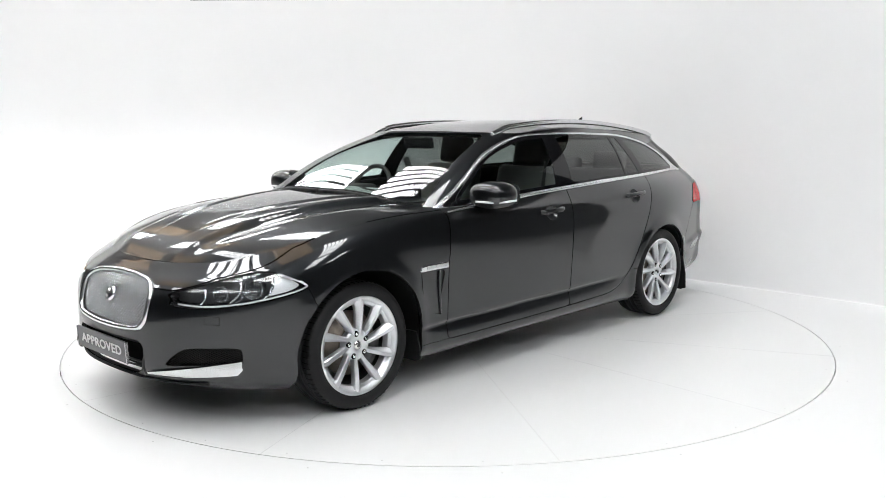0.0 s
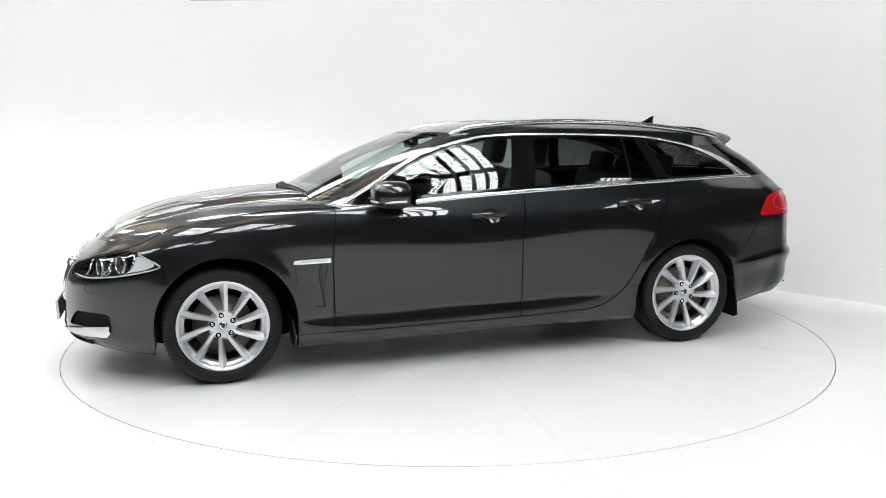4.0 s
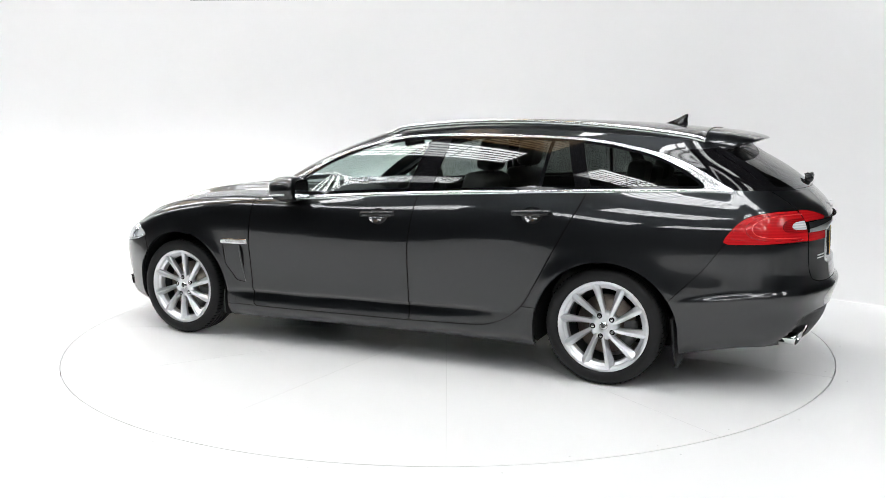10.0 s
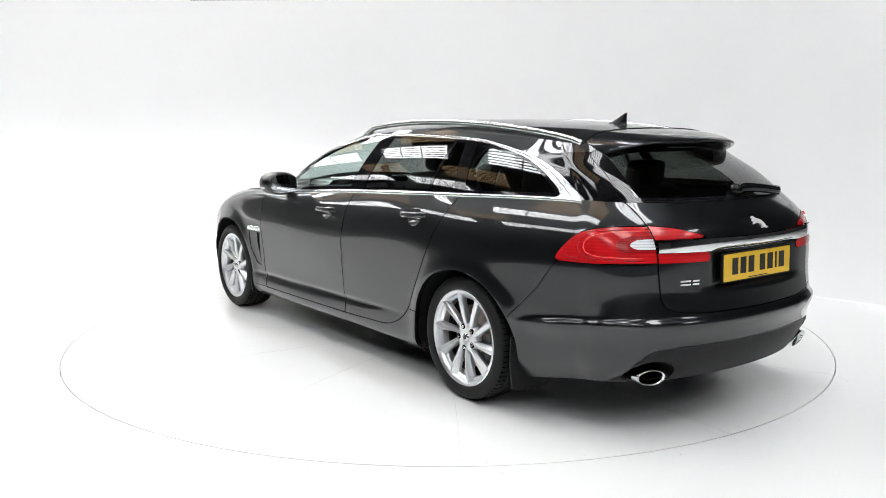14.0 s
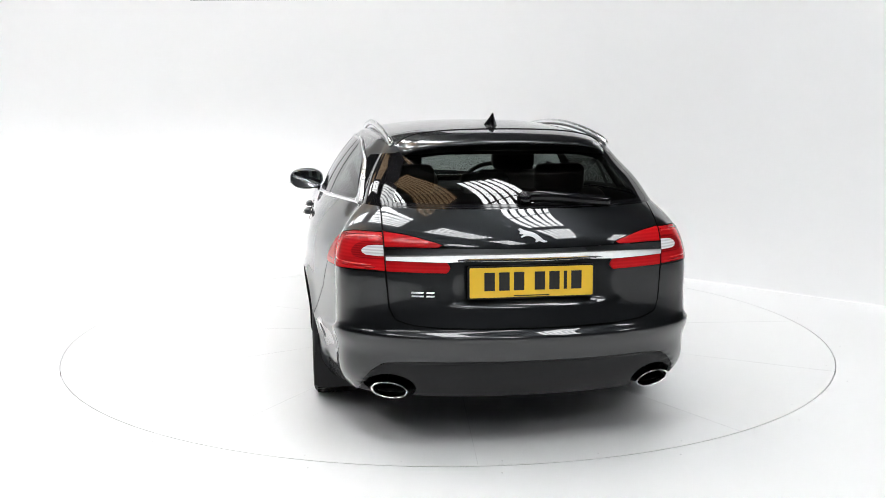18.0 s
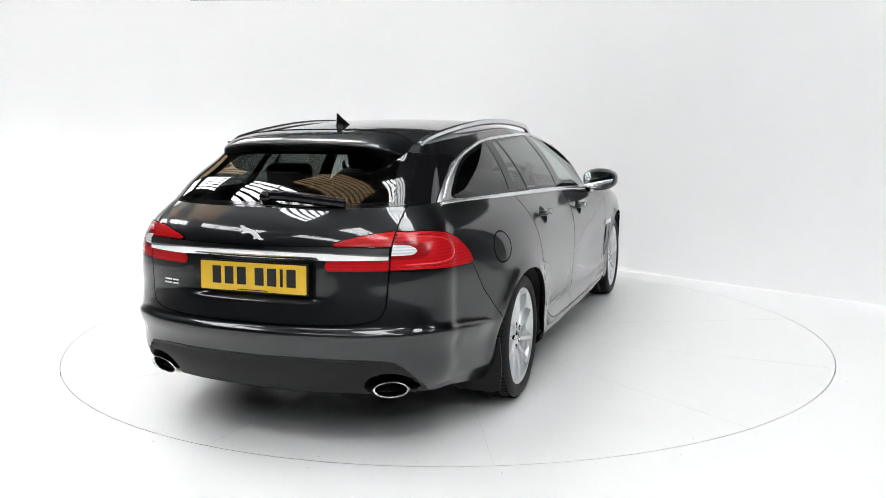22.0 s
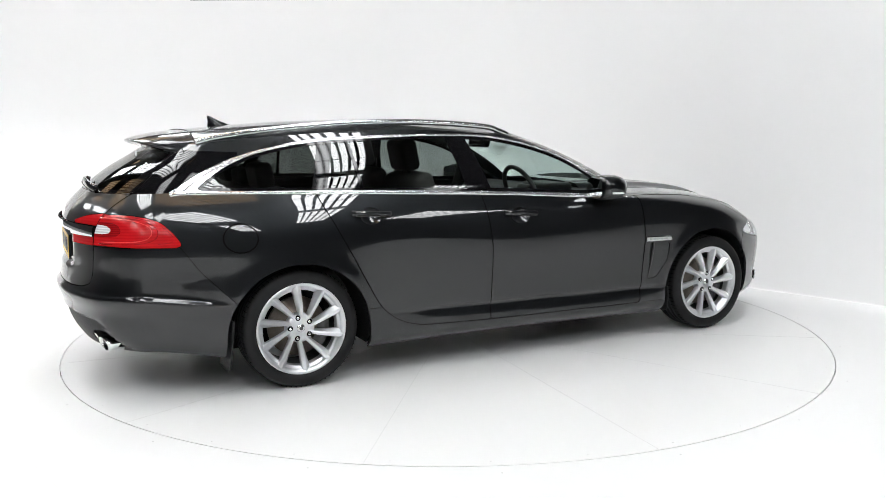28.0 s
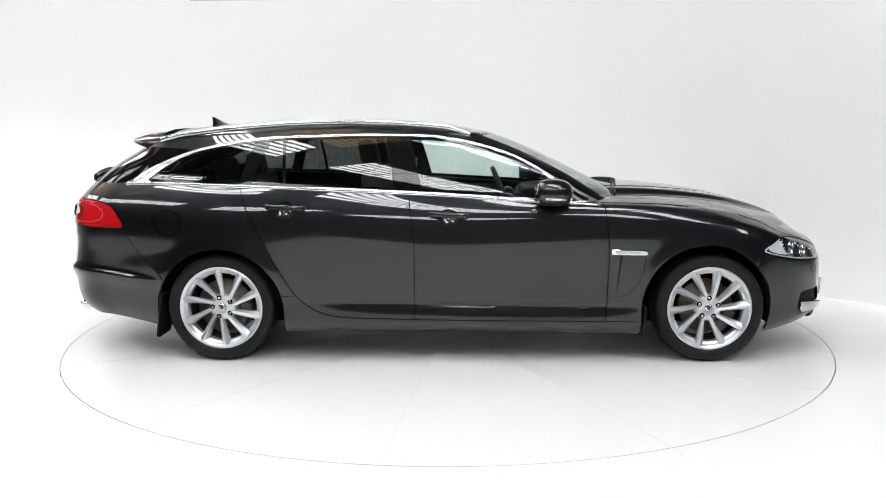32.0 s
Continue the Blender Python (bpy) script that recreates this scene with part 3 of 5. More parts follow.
ROOF_Z = knots([(-0.165, 1.362), (0.158, 1.412), (0.43, 1.432), (0.78, 1.438), (1.17, 1.433), (1.57, 1.412), (1.85, 1.385), (2.10, 1.345)])
roof = cap(UPPER[-1], 2.2, ROOF_Z, 2.8, 24)

# outlines in side view (x, z)
ARCH_F, ARCH_R = (-1.43, 0.325, 0.382), (1.458, 0.292, 0.390)


def arch(c, grow=0.0):
    def g(V):
        dx, dz = np.abs(V[:, 0] - c[0]), V[:, 2] - c[1]
        return np.where(dz > 0, np.hypot(dx, dz), dx) - c[2] - grow
    return g


def side(poly, y_min=0.0):
    f = inside_poly(poly)
    return lambda V: np.maximum(f(V[:, 0], V[:, 2]), y_min - V[:, 1])


def back(poly, x_min=2.0):
    f = inside_poly(poly)
    return lambda V: np.maximum(f(V[:, 1], V[:, 2]), x_min - V[:, 0])


def front(poly, x_max=-1.9):
    f = inside_poly(poly)
    return lambda V: np.maximum(f(V[:, 1], V[:, 2]), V[:, 0] - x_max)


DOOR_F = [(-0.825, 1.2), (-0.826, 0.93), (-0.853, 0.67), (-0.846, 0.434), (-0.842, 0.262), (-0.825, 0.246), (0.293, 0.256), (0.291, 0.69), (0.318, 0.93), (0.345, 1.2)]
DOOR_R = [(0.345, 1.2), (0.318, 0.93), (0.291, 0.69), (0.293, 0.256)] + [tuple(p) for p in smooth_loop([(0.70, 0.268), (0.80, 0.282), (0.901, 0.322), (1.0, 0.404), (1.084, 0.54), (1.17, 0.70), (1.262, 0.876), (1.32, 1.0), (1.37, 1.2)], 5, False)]
HEADLAMP = smooth_loop([(-2.233, 0.586), (-2.228, 0.612), (-2.212, 0.642), (-2.076, 0.699), (-1.954, 0.733), (-1.88, 0.732), (-1.80, 0.690), (-1.758, 0.664), (-1.836, 0.634), (-2.0, 0.602), (-2.15, 0.582)], 5)
TAIL_SIDE = smooth_loop([(2.05, 0.803), (2.10, 0.885), (2.16, 0.932), (2.27, 0.958), (2.40, 0.962), (2.60, 0.968), (2.66, 0.88), (2.60, 0.806), (2.40, 0.806), (2.30, 0.802), (2.15, 0.795)], 5)
TAILGATE = [(-0.2, 0.568), (0.36, 0.573), (0.50, 0.583), (0.565, 0.605), (0.585, 0.65), (0.597, 0.80), (0.603, 0.97), (0.597, 1.3), (-0.2, 1.3)]
LAMP_UP = smooth_loop([(0.350, 0.908), (0.45, 0.941), (0.55, 0.960), (0.70, 0.966), (0.70, 0.906), (0.52, 0.905)], 4)
LAMP_LOW = [(0.334, 0.801), (0.342, 0.846), (0.70, 0.850), (0.70, 0.804)]
BAR = [(-0.2, 0.844), (0.35, 0.847), (0.70, 0.851), (0.70, 0.905), (0.35, 0.905), (-0.2, 0.898)]
BUMPER_F = [(-2.6, 0.0), (-1.7, 0.0), (-1.70, 0.50), (-1.765, 0.664), (-1.9, 0.715), (-2.1, 0.685), (-2.213, 0.650), (-2.6, 0.650)]
BONNET_F = [(-2.6, 0.650), (-2.213, 0.650), (-2.076, 0.708), (-1.954, 0.742), (-1.88, 0.768), (-1.75, 0.832), (-1.6, 0.880), (-1.4, 0.93), (-1.4, 1.2), (-2.6, 1.2)]
BUMPER_R = [(2.06, 0.800), (1.96, 0.66), (1.80, 0.495), (1.7, 0.3), (1.7, 0.0), (2.8, 0.0), (2.8, 0.80)]
GRILLE = [(-0.2, 0.690), (0.12, 0.687), (0.25, 0.675), (0.315, 0.652), (0.342, 0.61), (0.342, 0.52), (0.325, 0.485), (0.285, 0.463), (0.15, 0.452), (-0.2, 0.448)]
INTAKE = [(-0.2, 0.232), (0.285, 0.236), (0.325, 0.30), (0.332, 0.385), (0.30, 0.402), (-0.2, 0.405)]
FOG = [(0.455, 0.305), (0.475, 0.334), (0.545, 0.390), (0.56, 0.396), (0.745, 0.400), (0.752, 0.392), (0.752, 0.325)]
VENT = smooth_loop([(-1.062, 0.636), (-0.882, 0.636), (-0.905, 0.50), (-0.892, 0.396), (-0.968, 0.405), (-1.043, 0.51)], 1)
HANDLES = ((0.090, 0.872), (1.052, 0.916))


def oval(c, rx, rz):
    return lambda V: np.maximum((np.hypot((V[:, 0] - c[0]) / rx, (V[:, 2] - c[1]) / rz) - 1) * min(rx, rz), 0.3 - V[:, 1])


_, skin = cut(lower, arch(ARCH_F))
_, skin = cut(skin, arch(ARCH_R))
headlamp_skin, skin = panel(skin, side(HEADLAMP, 0.3))
door_f, skin = panel(skin, side(DOOR_F, 0.3))
door_r, skin = panel(skin, side(DOOR_R, 0.3))
_, door_f = cut(door_f, oval((HANDLES[0][0], HANDLES[0][1] - 0.004), 0.062, 0.046))
_, door_r = cut(door_r, oval((HANDLES[1][0], HANDLES[1][1] - 0.004), 0.062, 0.046))
tailgate_skin, skin = panel(skin, back(TAILGATE))
tail_skin, skin = panel(skin, side(TAIL_SIDE, 0.30), 0.0015)
lamp_up, tailgate_skin = panel(tailgate_skin, back(LAMP_UP), 0.0012)
lamp_low, tailgate_skin = panel(tailgate_skin, back(LAMP_LOW), 0.0012)
bar_skin, tailgate_skin = panel(tailgate_skin, back(BAR), 0.0)
_, skin = cut(skin, front(GRILLE))
bumper_f, skin = panel(skin, side(BUMPER_F, -1.0), 0.0018)
_, bumper_f = cut(bumper_f, front(INTAKE))
_, bumper_f = cut(bumper_f, front(FOG))
bumper_r, skin = panel(skin, side(BUMPER_R, -1.0), 0.0018)
_, bumper_r = cut(bumper_r, lambda V: np.maximum((np.hypot((V[:, 1] - 0.583) / 0.108, (V[:, 2] - 0.292) / 0.070) - 1) * 0.07, 2.33 - V[:, 0]))
VALANCE_EDGE = [(-0.2, 0.1), (-0.2, 0.432), (0.27, 0.430), (0.50, 0.427), (0.57, 0.422), (0.62, 0.408), (0.66, 0.375), (0.69, 0.335), (0.705, 0.29), (0.715, 0.1)]
valance, bumper_r = panel(bumper_r, back(VALANCE_EDGE, 2.2), 0.0012)
bonnet_f, skin = panel(skin, side(BONNET_F, -1.0), 0.0015)
sill, skin = panel(skin, side([(-1.3, 0), (1.3, 0), (1.3, 0.40), (0.9, 0.40), (0.3, 0.30), (-0.85, 0.246), (-1.3, 0.246)]), 0.0015)
fender, quarter = cut(skin, lambda V: V[:, 0] - 0.2)
vent_skin, fender = panel(fender, side(VENT, 0.3), 0.0005)
flap_skin, quarter_cut = panel(quarter, oval((1.762, 0.829), 0.086, 0.074), 0.0035)
bonnet = weld(join(hood, bonnet_f))

inner = grid(shrink(LOWER_P, np.where(LOWER_P[..., :1] > 1.95, 0.034, 0.014)))
EXHAUST_HOLE = (lambda V: np.maximum((np.hypot((V[:, 1] - 0.583) / 0.108, (V[:, 2] - 0.292) / 0.070) - 1) * 0.07, 2.33 - V[:, 0]))
for hole in (EXHAUST_HOLE, arch(ARCH_F, -0.004), arch(ARCH_R, -0.004), side(HEADLAMP, 0.3), front(GRILLE), front(INTAKE), front(FOG),
             oval((HANDLES[0][0], HANDLES[0][1] - 0.004), 0.060, 0.044), oval((HANDLES[1][0], HANDLES[1][1] - 0.004), 0.060, 0.044), side(TAIL_SIDE, 0.3)):
    _, inner = cut(inner, hole)

# glazing, cut out of the upper skin (x, z in side view; w, z from the ends)
DLO = smooth_loop([(-0.86, 0.925), (-0.66, 1.030), (-0.40, 1.180), (-0.234, 1.252), (-0.02, 1.309), (0.177, 1.341), (0.45, 1.351), (0.8, 1.348), (1.24, 1.331), (1.5, 1.291), (1.67, 1.252),
                   (1.80, 1.207), (1.92, 1.150), (2.0, 1.102), (2.10, 1.048)], 5, False).tolist() + [(2.08, 1.044), (1.9, 1.044), (1.4, 1.030), (0.77, 1.008), (0.33, 0.990), (0.0, 0.970), (-0.4, 0.944), (-0.7, 0.926)]
DLO_IN = smooth_loop([(-0.655, 0.978), (-0.60, 1.030), (-0.39, 1.165), (-0.22, 1.239), (-0.015, 1.296), (0.18, 1.328), (0.45, 1.338), (0.8, 1.335), (1.24, 1.318), (1.5, 1.278), (1.66, 1.237),
                      (1.79, 1.180), (1.875, 1.128), (1.92, 1.095), (1.932, 1.076), (1.912, 1.066)], 5, False).tolist() + [(1.4, 1.056), (0.77, 1.038), (0.33, 1.016), (0.0, 0.998), (-0.4, 0.974), (-0.64, 0.962)]
SCREEN = [(-0.2, 0.93), (0.735, 0.90), (0.722, 0.98), (0.655, 1.12), (0.585, 1.25), (0.535, 1.325), (0.505, 1.342), (0.40, 1.350), (-0.2, 1.358)]
REAR_SCREEN = [(-0.2, 1.058), (0.592, 1.060), (0.606, 1.075), (0.528, 1.262), (0.50, 1.280), (0.40, 1.286), (-0.2, 1.288)]
screen, pillars = panel(upper, front(SCREEN, 0.3), 0.001)
rear_screen, pillars = panel(pillars, back(REAR_SCREEN, 1.9), 0.001)
REAR_CLEAR = [(-0.2, 1.072), (0.545, 1.074), (0.548, 1.085), (0.478, 1.245), (0.455, 1.262), (0.38, 1.270), (-0.2, 1.272)]
rear_screen, rear_print = cut(rear_screen, back(REAR_CLEAR, 1.9))
dlo, pillars = cut(pillars, side(DLO, 0.3))
glazing, dlo_chrome = cut(dlo, side(DLO_IN, 0.3))
sail_side = side(DLO, 0.3)
sail, dlo_chrome = cut(dlo_chrome, lambda V: np.maximum(np.maximum(sail_side(V) + 0.017, V[:, 0] + 0.55), 0.955 + 0.02 * (V[:, 0] + 0.6) - V[:, 2]))


def slant(x_top, x_bot):
    """Distance behind a leaning line in side view."""
    return lambda V: V[:, 0] - (x_bot + (x_top - x_bot) * (V[:, 2] - 1.0) / 0.35)


glass_f, rest = cut(glazing, slant(0.335, 0.240))
post_f, rest = cut(rest, slant(0.402, 0.318))
post_r, rest = cut(rest, slant(0.468, 0.405))
glass_r, rest = cut(rest, slant(1.085, 1.050))
post_q, rest = cut(rest, slant(1.105, 1.070))
glass_q, rest = cut(rest, slant(1.165, 1.288))
post_c, rest = cut(rest, slant(1.213, 1.335))
post_d, glass_d = cut(rest, slant(1.250, 1.372))


def gentle(V):
    """Terms of a plain, slightly barrelled door-glass surface."""
    x, z = V[:, 0], V[:, 2] - 1.15
    return np.stack([np.ones(len(x)), x, x ** 2, x ** 3, z, z ** 2, x * z, x * x * z], -1)


def fitted(mesh, keep):
    V = np.array(mesh[0], float)
    sel = keep(V)
    c = np.linalg.lstsq(gentle(V[sel]), V[sel, 1], rcond=None)[0]
    return c


GLASS_FIT = fitted(glazing, lambda V: (V[:, 0] > -0.25) & (V[:, 0] < 1.75))


def flatten(mesh):
    V = np.array(mesh[0], float)
    d = gentle(V) @ GLASS_FIT - V[:, 1]
    V[:, 1] += np.clip(d, -0.03, 0.004)
    return V, mesh[1]


def sealed(mesh, w):
    """Splits a pane into its clear middle and the black seal along the window's outline."""
    g = side(DLO_IN, 0.3)
    return cut(mesh, lambda V: g(V) + w)


glass_f, seal_f = sealed(glass_f, 0.020)
glass_r, seal_r = sealed(glass_r, 0.014)
glass_q, seal_q = sealed(glass_q, 0.014)
glass_d, seal_d = sealed(glass_d, 0.016)
def pieces(mesh):
    """The separate pieces of a mesh."""
    V, F = mesh
    root = list(range(len(V)))

    def top(i):
        while root[i] != i:
            root[i] = root[root[i]]
            i = root[i]
        return i
    for f in F:
        for i in f[1:]:
            root[top(i)] = top(f[0])
    found = {}
    for f in F:
        found.setdefault(top(f[0]), []).append(f)
    return [compact((V, faces)) for faces in found.values()]


SEALS = [flatten(p) for q in (seal_f, seal_r, seal_q, seal_d) for p in pieces(q)]
glass_f, post_f, post_r, glass_r, post_q, glass_q, post_c, post_d, glass_d = (flatten(q) for q in (glass_f, post_f, post_r, glass_r, post_q, glass_q, post_c, post_d, glass_d))
# ---- the car ----
CAR = thing("estate_car", "dark grey metallic estate car with chrome trim and alloy wheels", "car")


def pair(name, mesh, mat, label="", t=0.0, parent=None):
    """A left and a right part."""
    a = put(name, mesh, mat, parent or CAR, label)
    b = put(name, mirror(mesh), mat, parent or CAR, label)
    if t:
        solidify(a, t), solidify(b, t)
    return a, b


def whole(name, mesh, mat, label="", t=0.0, parent=None):
    a = put(name, both(mesh), mat, parent or CAR, label)
    if t:
        solidify(a, t)
    return a


FRONT_DOORS = pair("front_door", door_f, PAINT, "dark metallic front door", 0.006)
REAR_DOORS = pair("rear_door", door_r, PAINT, "dark metallic rear door", 0.006)
WINGS = pair("front_wing", fender, PAINT, "dark metallic front wing", 0.006)
solidify(put("rear_quarter_panel", quarter_cut, PAINT, CAR, "dark metallic rear quarter with a round filler flap"), 0.006)
solidify(put("rear_quarter_panel", mirror(quarter), PAINT, CAR, "dark metallic rear quarter"), 0.006)
put("filler_flap", flap_skin, PAINT, CAR, "round fuel filler flap")
pair("sill", sill, PAINT, "", 0.006)
FRONT_BUMPER = whole("front_bumper", bumper_f, PAINT, "dark metallic front bumper", 0.006)
REAR_BUMPER = whole("rear_bumper", bumper_r, PAINT, "dark metallic rear bumper", 0.006)
solidify(put("valance", both(valance), VALANCE, REAR_BUMPER, "dark grey plastic rear valance"), 0.006)
TAILGATE_OB = whole("tailgate", tailgate_skin, PAINT, "dark metallic tailgate", 0.006)
BONNET = whole("bonnet", bonnet, PAINT, "dark metallic bonnet with a raised middle", 0.006)
for flip_side in (False, True):
    edge_path = [tuple(p + np.array([0, 0, 0.0006])) for p in LOWER[-1].points() if -1.38 < p[0] < -0.80]
    run = tube(edge_path, 0.0026, 6)
    put("bonnet_joint", mirror(run) if flip_side else run, GAP, CAR, "dark joint between bonnet and wing")
ROOF = whole("roof", roof, PAINT, "dark metallic roof", 0.006)
dark_pillar, pillars = cut(pillars, lambda V: np.maximum(1.70 - V[:, 0], V[:, 2] - 1.262 - 0.05 * (V[:, 0] - 1.70)))
pair("rear_pillar_cover", dark_pillar, BLACK_GLOSS, "gloss black cover between side and rear windows", 0.010)
pair("window_pillar", pillars, PAINT, "dark metallic window frame and pillars", 0.012)
# Shell added behind the skin so that the joints show black.
whole("inner_shell", inner, GAP, "added near-black shell that darkens the joints")
whole("windscreen", screen, GLASS_FRONT, "clear windscreen with a green tint").visible_shadow = False
whole("rear_window_edge", rear_print, BLACK_GLOSS, "black printed edge of the rear window")
whole("rear_window", rear_screen, GLASS_DARK, "dark tinted rear window").visible_shadow = False


def push(mesh, t):
    """Moves a skin straight out from the flank by t."""
    V = np.array(mesh[0], float)
    V[:, 1] += t
    return V, mesh[1]


def skin_w(mesh, x, z):
    """Half width of a skin at x and z, from its nearest points."""
    V = mesh[0]
    d = np.hypot(V[:, 0] - x, V[:, 2] - z)
    near = np.argsort(d)[:5]
    w = 1 / (d[near] + 1e-3)
    return float((V[near, 1] * w).sum() / w.sum())


BEAD = [(-0.60, 1.046), (-0.395, 1.173), (-0.227, 1.246), (-0.018, 1.303), (0.178, 1.335), (0.45, 1.345), (0.8, 1.342), (1.24, 1.325), (1.5, 1.285), (1.665, 1.245), (1.795, 1.194), (1.90, 1.141), (1.965, 1.095), (2.005, 1.066)]
pair("window_bead", tube([(x, skin_w(dlo_chrome, x, z) + 0.004, z) for x, z in smooth_loop(BEAD, 6, False)], 0.0068, 8, flat=(0.7, 1.0)), TRIM, "rounded chrome bead over the side windows")
pair("window_trim", push(dlo_chrome, 0.004), TRIM, "bright chrome window surround", 0.010)
for nm, msh, mt in (("front_side_window", glass_f, GLASS_SIDE), ("rear_side_window", glass_r, GLASS_DARK), ("quarter_light", glass_q, GLASS_DARK), ("load_bay_window", glass_d, GLASS_DARK)):
    for ob in pair(nm, msh, mt, "clear tinted door window" if mt is GLASS_SIDE else "dark privacy glass"):
        ob.visible_shadow = False
for msh in SEALS:
    pair("window_seal", push(msh, 0.001), BLACK_GLOSS, "black seal round the window")
pair("mirror_sail", push(sail, 0.002), BLACK_GLOSS, "gloss black corner behind the mirror", 0.008)
for msh in (post_f, post_r, post_q, post_c, post_d):
    pair("window_post", push(msh, 0.002), BLACK_GLOSS, "gloss black window post", 0.008)


# ---- tail ----
def outward(mesh, t):
    V = np.array(mesh[0], float)
    n = np.stack([np.clip((V[:, 0] - 2.15) / 0.3, 0, 1), np.clip((2.45 - V[:, 0]) / 0.3, 0, 1), np.zeros(len(V))], -1)
    n /= np.linalg.norm(n, axis=1, keepdims=True)
    return V + t * n, mesh[1]


def lamp_w(x, z):
    """Half width of the tail lamp's skin at x and z, from the skin's nearest points."""
    V = tail_skin[0]
    d = np.hypot(V[:, 0] - x, V[:, 2] - z)
    near = np.argsort(d)[:4]
    w = 1 / (d[near] + 1e-4)
    return float((V[near, 1] * w).sum() / w.sum())


def on_lamp(x, z):
    V = tail_skin[0]
    return float(np.hypot(V[:, 0] - x, V[:, 2] - z).min()) < 0.012 and x < 2.44


def tail_lamps():
    core = smooth_loop([(2.322, 0.887), (2.332, 0.910), (2.358, 0.922), (2.43, 0.925), (2.60, 0.926), (2.60, 0.852), (2.43, 0.852), (2.358, 0.854), (2.332, 0.864)], 5)
    ring = smooth_loop([(2.362, 0.888), (2.366, 0.900), (2.382, 0.907), (2.43, 0.911), (2.60, 0.912), (2.60, 0.866), (2.43, 0.866), (2.382, 0.868), (2.366, 0.876)], 5)
    light, red = cut(tail_skin, side(core, 0.3))
    clear, rim = cut(light, side(ring, 0.3))
    for flip in (False, True):
        m = mirror if flip else (lambda q: q)
        lamp = put("tail_lamp", m(outward(red, 0.003)), RED_LENS, CAR, "red wrap-round tail lamp with a clear reversing light")
        solidify(lamp, 0.008)
        put("light_rim", m(outward(rim, 0.005)), RED_DARK, lamp)
        put("reversing_light", m(outward(clear, 0.004)), CLEAR_GREY, lamp, "clear reversing light")
        # bright light guide bent round the clear light, and a second one near the edge of the lens
        for guide, r in (([(2.46, 0.945), (2.36, 0.942), (2.26, 0.930), (2.20, 0.905), (2.185, 0.872), (2.205, 0.845), (2.26, 0.832), (2.36, 0.828), (2.46, 0.827)], 0.0036),
                         ([(2.28, 0.952), (2.19, 0.932), (2.125, 0.893), (2.085, 0.845), (2.10, 0.822), (2.16, 0.816)], 0.0024),
                         ([(2.44, 0.952), (2.32, 0.948), (2.22, 0.932), (2.165, 0.900), (2.155, 0.868), (2.175, 0.838), (2.23, 0.822), (2.32, 0.818), (2.44, 0.817)], 0.0029)):
            put("light_guide", m(tube([(x, lamp_w(x, z) + 0.0015, z) for x, z in smooth_loop(guide, 5, False) if on_lamp(x, z)], r, 6)), RED_GUIDE if r > 0.003 else RED_DARK, lamp, "pale red light guide" if r > 0.003 else "")
        up = put("upper_tail_light", m(outward(lamp_up, 0.003)), RED_LENS, TAILGATE_OB, "red light on the tailgate")
        low = put("lower_tail_light", m(outward(lamp_low, 0.003)), RED_LENS, TAILGATE_OB, "red light on the tailgate")
        solidify(up, 0.006), solidify(low, 0.006)
    bv, bf = outward(bar_skin, 0.003)
    bv[:, 0] += 0.004 + 0.010 * (bv[:, 2] - 0.845) / 0.06 + 0.003 * (1 - np.clip((bv[:, 2] - 0.872) / 0.036, -1, 1) ** 2)
    bar = put("chrome_bar", both((bv, bf)), CHROME, TAILGATE_OB, "wide chrome bar over the plate")
    solidify(bar, 0.010)


tail_lamps()


def rounded_rect(w, h, r, n=5):
    pts = []
    for cx, cy, a0 in ((w / 2 - r, h / 2 - r, 0), (-w / 2 + r, h / 2 - r, 90), (-w / 2 + r, -h / 2 + r, 180), (w / 2 - r, -h / 2 + r, 270)):
        for k in range(n):
            a = radians(a0 + 90 * k / (n - 1))
            pts.append((cx + r * math.cos(a), cy + r * math.sin(a)))
    return pts


def rear_plate():
    p = put("number_plate", prism(rounded_rect(0.535, 0.136, 0.006), 0.0, 0.012, "x"), BLACK_PLASTIC, CAR, "yellow plate in a black frame with its marks blanked to bars", False)
    p.matrix_basis = pose(2.527, 0, 0.760, 0, -2, 0)
    put("plate_face", prism(rounded_rect(0.522, 0.124, 0.005), 0.0125, 0.015, "x"), YELLOW, p, smooth=False)
    x = -0.200
    for k, w in enumerate((0.044, 0.044, 0.044, 0.0, 0.044, 0.044, 0.014, 0.044)):
        if w:
            put("mark", prism([(x, -0.034), (x + w, -0.034), (x + w, 0.042), (x, 0.042)], 0.0155, 0.0165, "x"), PLATE_INK, p, smooth=False)
        x += w + 0.018 if w else 0.026
    put("mark", prism([(-0.075, -0.058), (0.075, -0.058), (0.075, -0.054), (-0.075, -0.054)], 0.0155, 0.0165, "x"), PLATE_INK, p, smooth=False)
    return p


rear_plate()

def emblem_shape(outline, depth, place, mat, name, label, parent):
    ob = put(name, prism(outline, 0, depth, "x"), mat, parent, label, False)
    ob.matrix_basis = place
    bevel(ob, depth * 0.35, 2)
    return ob


LEAP = smooth_loop([(-0.058, 0.030), (-0.048, 0.034), (-0.034, 0.026), (-0.018, 0.022), (0.004, 0.016), (0.022, 0.006), (0.036, -0.006), (0.050, -0.018), (0.060, -0.020), (0.062, -0.025), (0.046, -0.026), (0.030, -0.020), (0.020, -0.024), (0.012, -0.022), (0.016, -0.014),
                    (0.004, -0.004), (-0.014, 0.002), (-0.030, 0.000), (-0.042, -0.004), (-0.046, 0.000), (-0.034, 0.008), (-0.046, 0.010), (-0.054, 0.014), (-0.048, 0.020)], 3)
